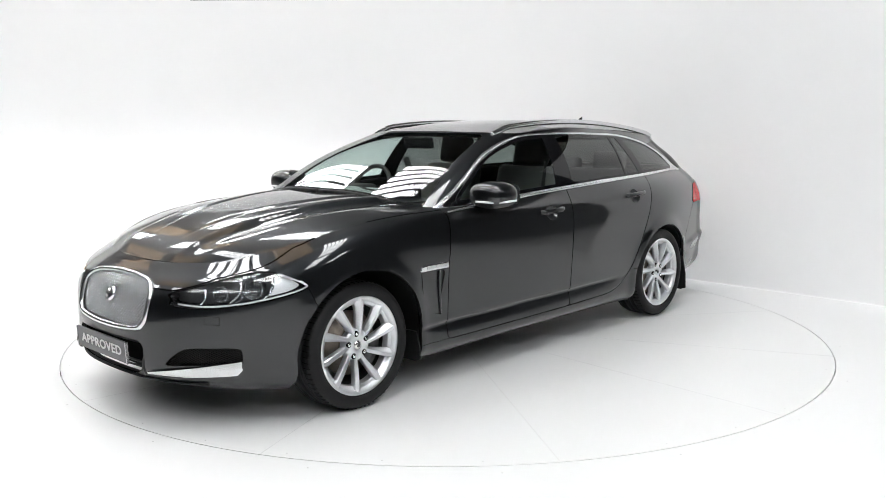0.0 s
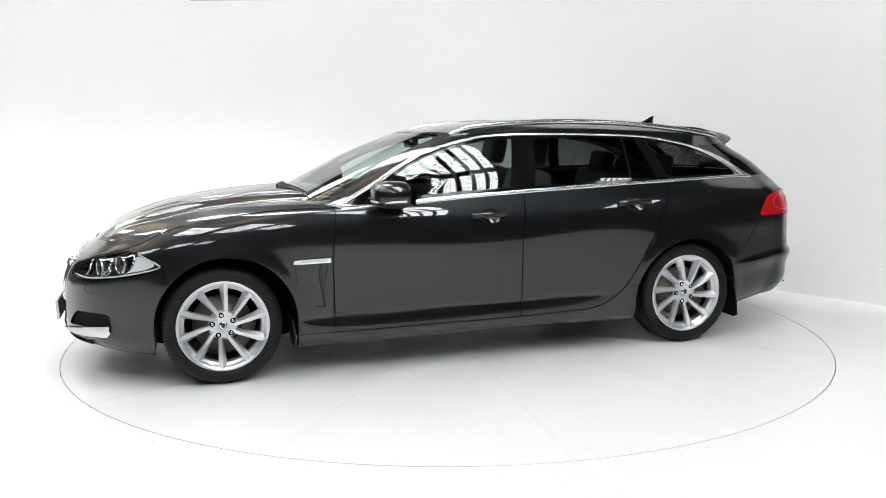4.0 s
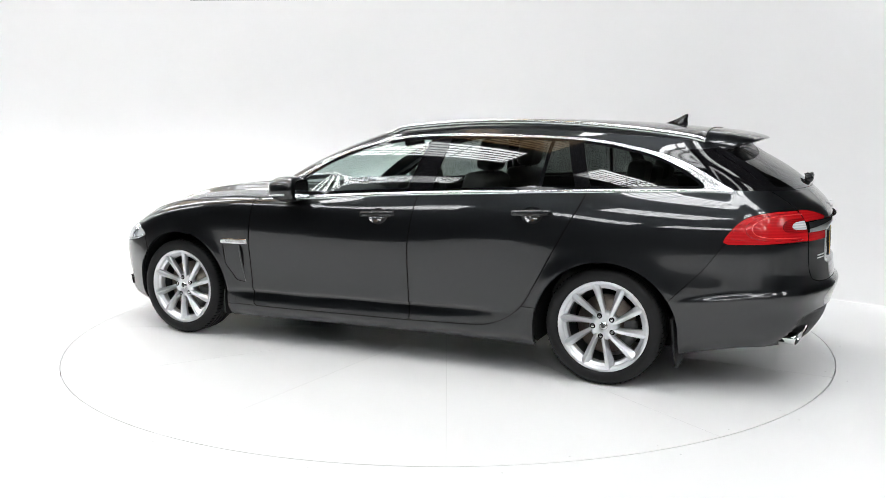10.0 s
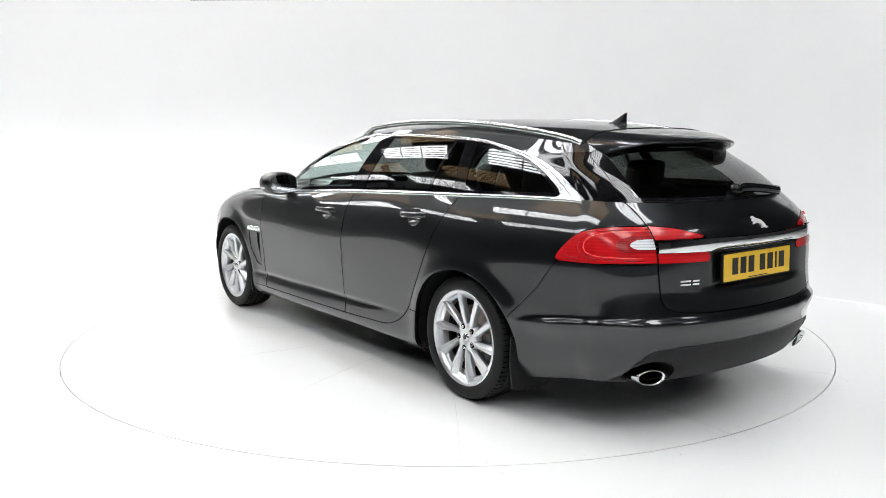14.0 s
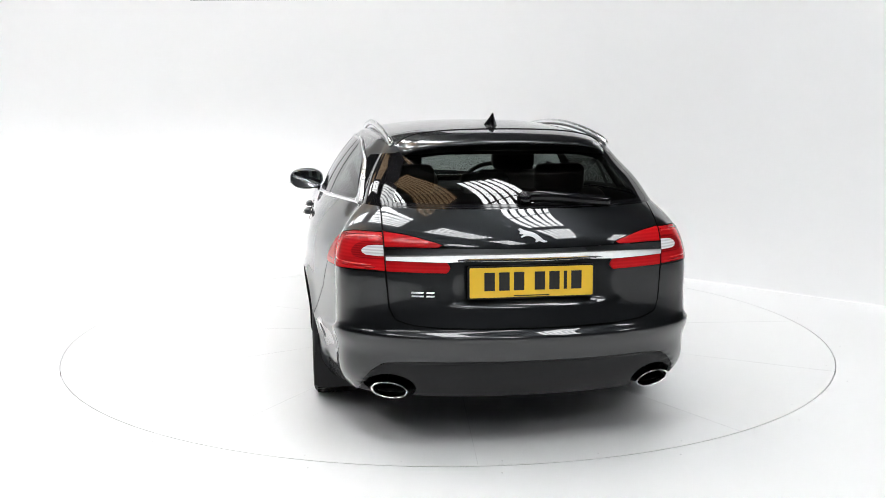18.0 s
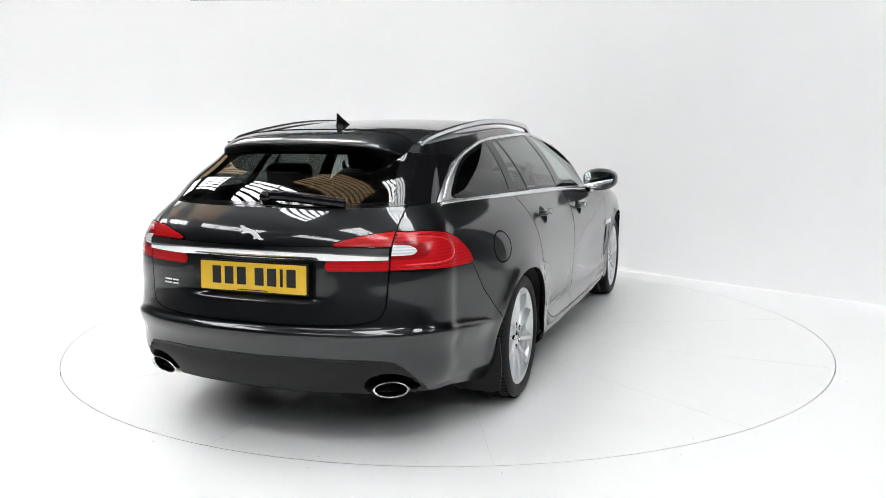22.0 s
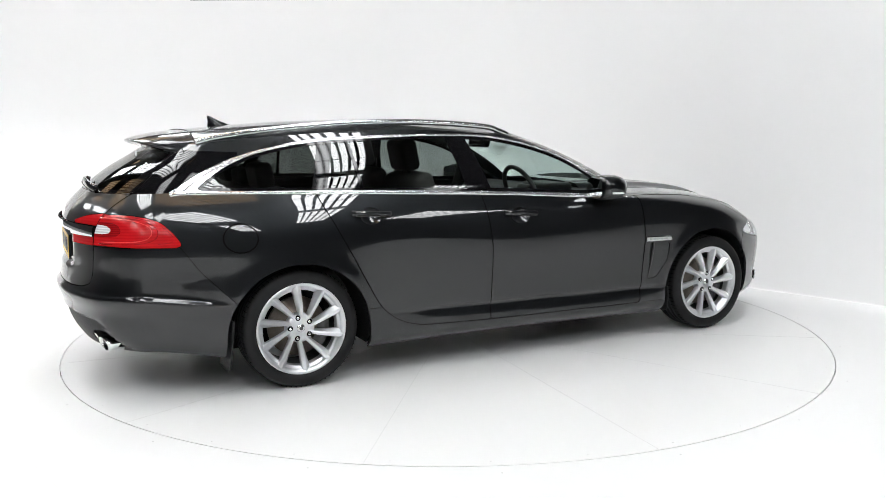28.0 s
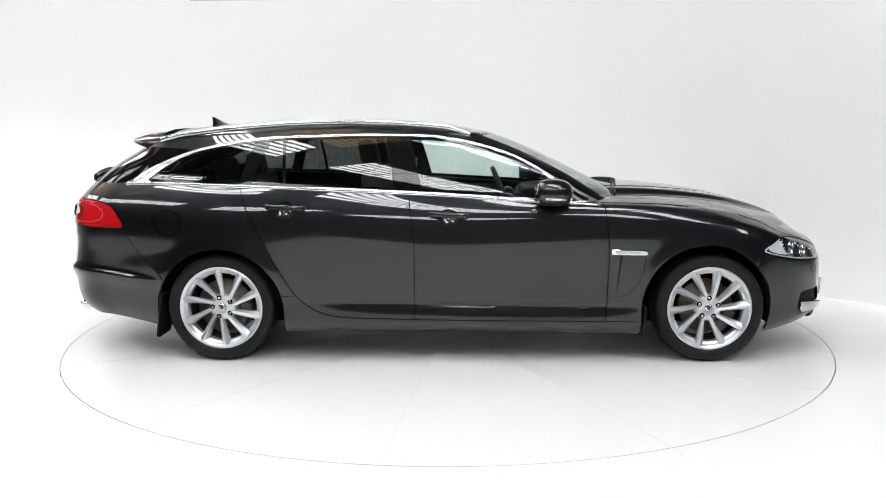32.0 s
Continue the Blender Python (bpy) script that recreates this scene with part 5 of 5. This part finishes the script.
# ---- wheels ----
def build_wheel():
    lip = [(0.204, -0.040), (0.207, -0.074), (0.2085, -0.078), (0.222, -0.082), (0.2245, -0.085), (0.2265, -0.097), (0.236, -0.101), (0.243, -0.106), (0.249, -0.106), (0.252, -0.099), (0.245, -0.092), (0.232, -0.070), (0.222, -0.03), (0.220, 0.03), (0.236, 0.10)]
    w = put("wheel", lathe(lip, 90), ALLOY, CAR, "silver ten-spoke alloy wheel with a black tyre")
    tyre = put("tyre", lathe([(0.240, -0.094), (0.252, -0.108), (0.264, -0.116), (0.282, -0.118), (0.300, -0.113), (0.312, -0.104), (0.3185, -0.092), (0.3215, -0.075), (0.322, -0.050), (0.316, -0.049), (0.316, -0.043), (0.322, -0.042), (0.3225, -0.014), (0.316, -0.013), (0.316, -0.007), (0.3225, -0.006),
                               (0.3225, 0.03), (0.316, 0.031), (0.316, 0.037), (0.3215, 0.038), (0.3215, 0.075), (0.312, 0.104), (0.300, 0.113), (0.264, 0.116), (0.240, 0.10)], 96), RUBBER, w, "black road tyre")
    for k in range(72):
        a = 2 * math.pi * k / 72
        blk = put("tread_cut", box(-0.0016, 0.0016, -0.098, -0.055, 0.305, 0.3222), GAP, tyre, smooth=False) if k == 0 else None
        if k == 0:
            first = blk
            first.matrix_basis = pose(0, 0, 0, 0, 0, 0)
        else:
            c = new("tread_cut", first.data)
            c.parent = tyre
            c.matrix_basis = pose(0, 0, 0, 0, 360 * k / 72, 0)
    put("barrel", lathe([(0.216, -0.06), (0.205, -0.01), (0.205, 0.10)], 48), DARK_METAL, w)
    # spokes, each with a bright front face and a falling flank
    for k in range(10):
        rows = []
        for t in np.linspace(0, 1, 11):
            r = 0.050 + (0.233 - 0.050) * t
            half = 0.0125 + 0.0150 * t ** 1.3
            y = -0.080 - 0.019 * t - 0.005 * math.sin(math.pi * t)
            ridge = half * (0.35 - 0.55 * t)
            off = 0.040 * t ** 1.15 - 0.006
            sec = [(-half, y + 0.034), (-half * 0.96, y + 0.006), (-half * 0.80, y + 0.001), (ridge, y - 0.004), (ridge + 0.18 * half, y - 0.002), (half * 0.92, y + 0.016 + 0.006 * t), (half, y + 0.036)]
            rows.append([(r, yy, off + q) for q, yy in sec])
        sp = put("spoke", grid(rows), ALLOY, w, smooth=False)
        sp.matrix_basis = pose(0, 0, 0, 0, 36 * k + 18, 0)
    put("hub", lathe([(0.0, -0.078), (0.030, -0.080), (0.036, -0.083), (0.070, -0.081), (0.080, -0.070), (0.082, -0.04)], 48), ALLOY, w)
    for k in range(5):
        a = 72 * k + 36
        # Dark disc, slightly proud, painted for the shade sunk round each nut.
        cup = put("nut_shade_disc", lathe([(0.0, -0.0022), (0.0132, -0.0022), (0.0150, 0.0), (0.0150, 0.006)], 18), GAP, w)
        cup.matrix_basis = pose(0, 0, 0, 0, a, 0) @ pose(0.0585, -0.0825, 0)
        nut = put("wheel_nut", lathe([(0.0, -0.007), (0.006, -0.007), (0.0088, -0.004), (0.0092, 0.006)], 12), CHROME, w)
        nut.matrix_basis = pose(0, 0, 0, 0, a, 0) @ pose(0.0585, -0.0825, 0)
    put("centre_cap", lathe([(0.0, -0.090), (0.012, -0.0895), (0.020, -0.087), (0.024, -0.081)], 28), SATIN, w, "round silver centre cap")
    put("cap_emblem", lathe([(0.0, -0.0915), (0.009, -0.091), (0.011, -0.0895)], 20), DARK_METAL, w)
    put("brake_disc", lathe([(0.070, -0.020), (0.075, -0.034), (0.090, -0.034), (0.092, -0.018), (0.162, -0.018), (0.162, 0.010), (0.09, 0.010)], 60), STEEL, w, "worn steel brake disc")
    cal = []
    for t in np.linspace(-30, 30, 9):
        a = radians(t)
        cal.append([(r * math.cos(a), y, r * math.sin(a)) for r, y in ((0.105, -0.044), (0.135, -0.052), (0.172, -0.048), (0.180, -0.02), (0.180, 0.03), (0.11, 0.03))])
    c = put("brake_caliper", grid(cal), DARK_METAL, w, "grey brake caliper")
    c.matrix_basis = pose(0, 0, 0, 0, 20, 0)
    return w


WHEEL = build_wheel()
WHEEL.matrix_basis = pose(-1.4545, -0.795, 0.322, 0, 10, 0)
for x, y, a in ((1.4545, -0.795, -4), (-1.4545, 0.795, 20), (1.4545, 0.795, 2)):
    copy_thing(WHEEL, pose(x, y, 0.322, 0, 0, 0 if y < 0 else 180) @ pose(0, 0, 0, 0, a, 0))


# ---- underside ----
def underside():
    for s in (1, -1):
        for c in (ARCH_F, ARCH_R):
            rows = []
            for a in np.linspace(-14, 194, 30):
                r = c[2] + 0.004
                rows.append([(c[0] + r * math.cos(radians(a)), s * y, c[1] + r * math.sin(radians(a))) for y in (0.925, 0.80, 0.62, 0.50)])
            # keep inside the flank
            rows = [[(x, s * min(abs(y), side_w(x, max(min(z, 0.7), 0.17)) - 0.020), z) for x, y, z in r] for r in rows]
            put("arch_liner", grid(rows), BLACK_PLASTIC, CAR, "black wheel arch liner")
            # Black disc added to fill the inner side of each arch with shade.
            put("arch_shade_disc", (np.array([(c[0] + 0.41 * math.cos(t), s * 0.52, max(c[1] + 0.41 * math.sin(t), 0.16)) for t in np.linspace(0, 2 * math.pi, 32, endpoint=False)]), [tuple(range(32))]), GAP, CAR)
        for x0, z0, z1, y in ((1.860, 0.135, 0.40, 0.80), (-1.055, 0.165, 0.33, 0.82)):
            pts = [(y - 0.13, z1), (y + 0.090, z1), (y + 0.108, (z0 + z1) / 2), (y + 0.105, z0 + 0.015), (y + 0.07, z0), (y - 0.11, z0), (y - 0.13, z0 + 0.03)]
            fl = put("mud_flap", prism([(s * a, b) for a, b in pts], 0.0, 0.010, "x"), BLACK_PLASTIC, CAR, "black rubber mud flap", False)
            fl.matrix_basis = pose(x0, 0, 0, 0, -7 if x0 > 0 else -5, 0)
    # Plain boxes in the shade black make the underside dark.
    put("floor_pan", box(-2.15, 1.95, -0.50, 0.50, 0.20, 0.30), GAP, CAR, "underside coloured near-black for its shade", False)
    put("floor_pan", box(-1.02, 1.05, -0.84, 0.84, 0.19, 0.30), GAP, CAR, "underside coloured near-black for its shade", False)
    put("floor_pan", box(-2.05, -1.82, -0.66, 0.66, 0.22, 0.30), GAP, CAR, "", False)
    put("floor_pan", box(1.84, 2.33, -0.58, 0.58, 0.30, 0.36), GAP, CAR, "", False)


underside()
# ---- cabin ----
def soft_block(x0, x1, y0, y1, z0, z1, r=0.04, n=4):
    bm = bmesh.new()
    bmesh.ops.create_cube(bm, size=1.0)
    for v in bm.verts:
        v.co = Vector((x0 if v.co.x < 0 else x1, y0 if v.co.y < 0 else y1, z0 if v.co.z < 0 else z1))
    bmesh.ops.bevel(bm, geom=bm.edges[:], offset=r, segments=n, profile=0.6, affect="EDGES")
    return bm


def seat(x, y, rest=0.0):
    base = part("seat_cushion", soft_block(x - 0.25, x + 0.25, y - 0.25, y + 0.25, 0.42, 0.58, 0.05), LEATHER_GREY, CAR, "grey leather front seat")
    bk = part("seat_back", soft_block(-0.075, 0.075, -0.24, 0.24, 0.0, 0.60, 0.06), LEATHER_GREY, base, "grey leather seat back")
    bk.matrix_basis = pose(x + 0.24, y, 0.54, 0, 18, 0)
    hr = part("headrest", soft_block(-0.055, 0.055, -0.135, 0.135, 0.0, 0.20, 0.05), LEATHER, base)
    hr.matrix_basis = pose(x + 0.425, y, 1.125, 0, 12, 0)
    for dy in (-0.05, 0.05):
        p = put("headrest_post", tube([(x + 0.415, y + dy, 1.06), (x + 0.435, y + dy, 1.16)], 0.006, 6), CHROME, base)


seat(0.16, 0.36)
seat(0.16, -0.36)


def rear_bench():
    b = part("rear_bench", soft_block(0.86, 1.36, -0.66, 0.66, 0.42, 0.60, 0.05), LEATHER, CAR, "black leather rear bench")
    k = part("bench_back", soft_block(-0.08, 0.08, -0.66, 0.66, 0.0, 0.56, 0.06), LEATHER, b)
    k.matrix_basis = pose(1.36, 0, 0.52, 0, 16, 0)
    for y in (-0.40, 0.0, 0.40):
        h = part("headrest", soft_block(-0.05, 0.05, -0.13, 0.13, 0.0, 0.15 if y else 0.10, 0.04), LEATHER, b)
        h.matrix_basis = pose(1.51, y, 1.05, 0, 10, 0)


rear_bench()


def cabin():
    dash_prof = smooth_loop([(-0.93, 0.90), (-0.80, 0.955), (-0.62, 0.975), (-0.46, 0.965), (-0.40, 0.92), (-0.36, 0.80), (-0.40, 0.60), (-0.90, 0.60)], 4)
    rows = [[(x - 0.05 * (1 - abs(y / 0.74) ** 2), y, z) for x, z in list(dash_prof) + [dash_prof[0]]] for y in np.linspace(-0.74, 0.74, 15)]
    d = put("dashboard", grid(rows), DASH, CAR, "dark dashboard")
    hood_ob = part("instrument_hood", soft_block(-0.56, -0.36, 0.20, 0.54, 0.94, 1.02, 0.035), DASH, d)
    put("wood_trim", box(-0.36, -0.352, -0.66, 0.66, 0.80, 0.84), ALLOY, d, smooth=False)
    ring = [(-0.26 + 0.40 * 0.185 * math.sin(a), 0.37 + 0.185 * math.cos(a), 0.955 + 0.92 * 0.185 * math.sin(a)) for a in np.linspace(0, 2 * math.pi, 40, endpoint=False)]
    w = put("steering_wheel", tube(ring, 0.016, 8, True, up=(1, 0, 0.2)), LEATHER, CAR, "black leather steering wheel")
    hub = part("airbag_cover", soft_block(-0.03, 0.03, -0.075, 0.075, -0.06, 0.06, 0.025), LEATHER, w)
    hub.matrix_basis = pose(-0.275, 0.37, 0.950, 0, -24, 0)
    for y0 in (0.20, 0.54):
        put("wheel_spoke", tube([(-0.27, 0.37, 0.945), (-0.262, y0, 0.955)], 0.016, 6, flat=(1, 1.4)), ALLOY, w)
    put("column", tube([(-0.28, 0.37, 0.945), (-0.50, 0.37, 0.86)], 0.04, 10), DASH, w)
    m = part("rear_view_mirror", soft_block(-0.02, 0.02, -0.125, 0.125, -0.035, 0.035, 0.015), BLACK_GLOSS, CAR, "black rear-view mirror")
    m.matrix_basis = pose(-0.13, 0.02, 1.285, 0, -10, 0)
    put("mirror_stem", tube([(-0.14, 0.02, 1.29), (-0.22, 0.0, 1.335)], 0.012, 6), BLACK_GLOSS, m)
    # headlining under the roof
    V = np.array(roof[0]) * np.array([1, 0.97, 1]) - np.array([0, 0, 0.035])
    lin, _ = cut((V, roof[1]), lambda P: P[:, 0] - 1.95)
    whole("headlining", flip(lin), LINING, "pale cloth headlining")
    put("console", box(-0.40, 0.55, -0.09, 0.09, 0.36, 0.66), DASH, CAR, "dark centre console", False)
    put("load_cover", box(1.50, 2.16, -0.60, 0.60, 0.965, 0.98), DASH, CAR, "black load bay blind", False)
    put("cabin_floor", box(-0.9, 1.05, -0.80, 0.80, 0.32, 0.36), GAP, CAR, "", False)
    put("bulkhead", box(-0.98, -0.94, -0.72, 0.72, 0.35, 0.90), GAP, CAR, "", False)
    for y in (-1, 1):
        put("sun_visor", box(-0.02, 0.12, min(y * 0.16, y * 0.50), max(y * 0.16, y * 0.50), 1.345, 1.357), LINING, CAR, smooth=False)
        put("belt_strap", tube([(0.36, y * 0.66, 1.16), (0.40, y * 0.60, 0.95), (0.40, y * 0.52, 0.75)], 0.018, 6, flat=(0.15, 1.4)), LEATHER, CAR)
        # inner side of the doors
        rows = [[(x, y * (side_w(x, z) - 0.07), z) for x in np.linspace(-0.8, 1.35, 12)] for z in (0.72, 0.8, 0.85, 0.955)]
        put("door_trim", grid(rows), DASH, CAR, "dark door lining")


cabin()


def cowl():
    pts = [(-1.02, 0.0), (-1.0, 0.25), (-0.95, 0.45), (-0.87, 0.62), (-0.80, 0.70)]
    strip = [(x, y, 0) for x, y in pts]
    full = [(x, -y) for x, y in pts[:0:-1]] + pts
    rows = []
    for dx, dz in ((-0.075, 0.006), (-0.02, 0.012), (0.03, 0.010)):
        rows.append([(x + dx, y, 1.000 - 0.105 * (abs(y) / 0.72) ** 2.4 + dz) for x, y in smooth_loop(full, 5, False)])
    put("cowl", grid(rows), BLACK_PLASTIC, CAR, "black cowl under the windscreen")
    for y0, y1, x0, x1 in ((-0.62, -0.02, -0.90, -1.035), (-0.05, 0.60, -1.04, -0.93)):
        arm = [(x0 + (x1 - x0) * t - 0.0, y0 + (y1 - y0) * t, 1.012 - 0.09 * (abs(y0 + (y1 - y0) * t) / 0.72) ** 2.4 + 0.012) for t in np.linspace(0, 1, 8)]
        w = put("front_wiper", tube(arm, 0.009, 6, flat=(1, 1.4)), BLACK_PLASTIC, CAR, "black windscreen wiper")
        put("wiper_blade", tube([(x - 0.01 + 0.03, y, z + 0.012) for x, y, z in arm], 0.006, 6), RUBBER, w)


cowl()


def motions():
    rows_car, rows_table = [], []
    for k in range(33):
        m = pose(0, 0, 0, 0, 0, TURN_START + TURN_RATE * k)
        rows_table.append((float(k), m))
        rows_car.append((float(k), m @ Matrix.Translation((CAR_OFFSET[0], CAR_OFFSET[1], 0.002))))
    walk(TABLE, rows_table)
    walk(CAR, rows_car)


motions()
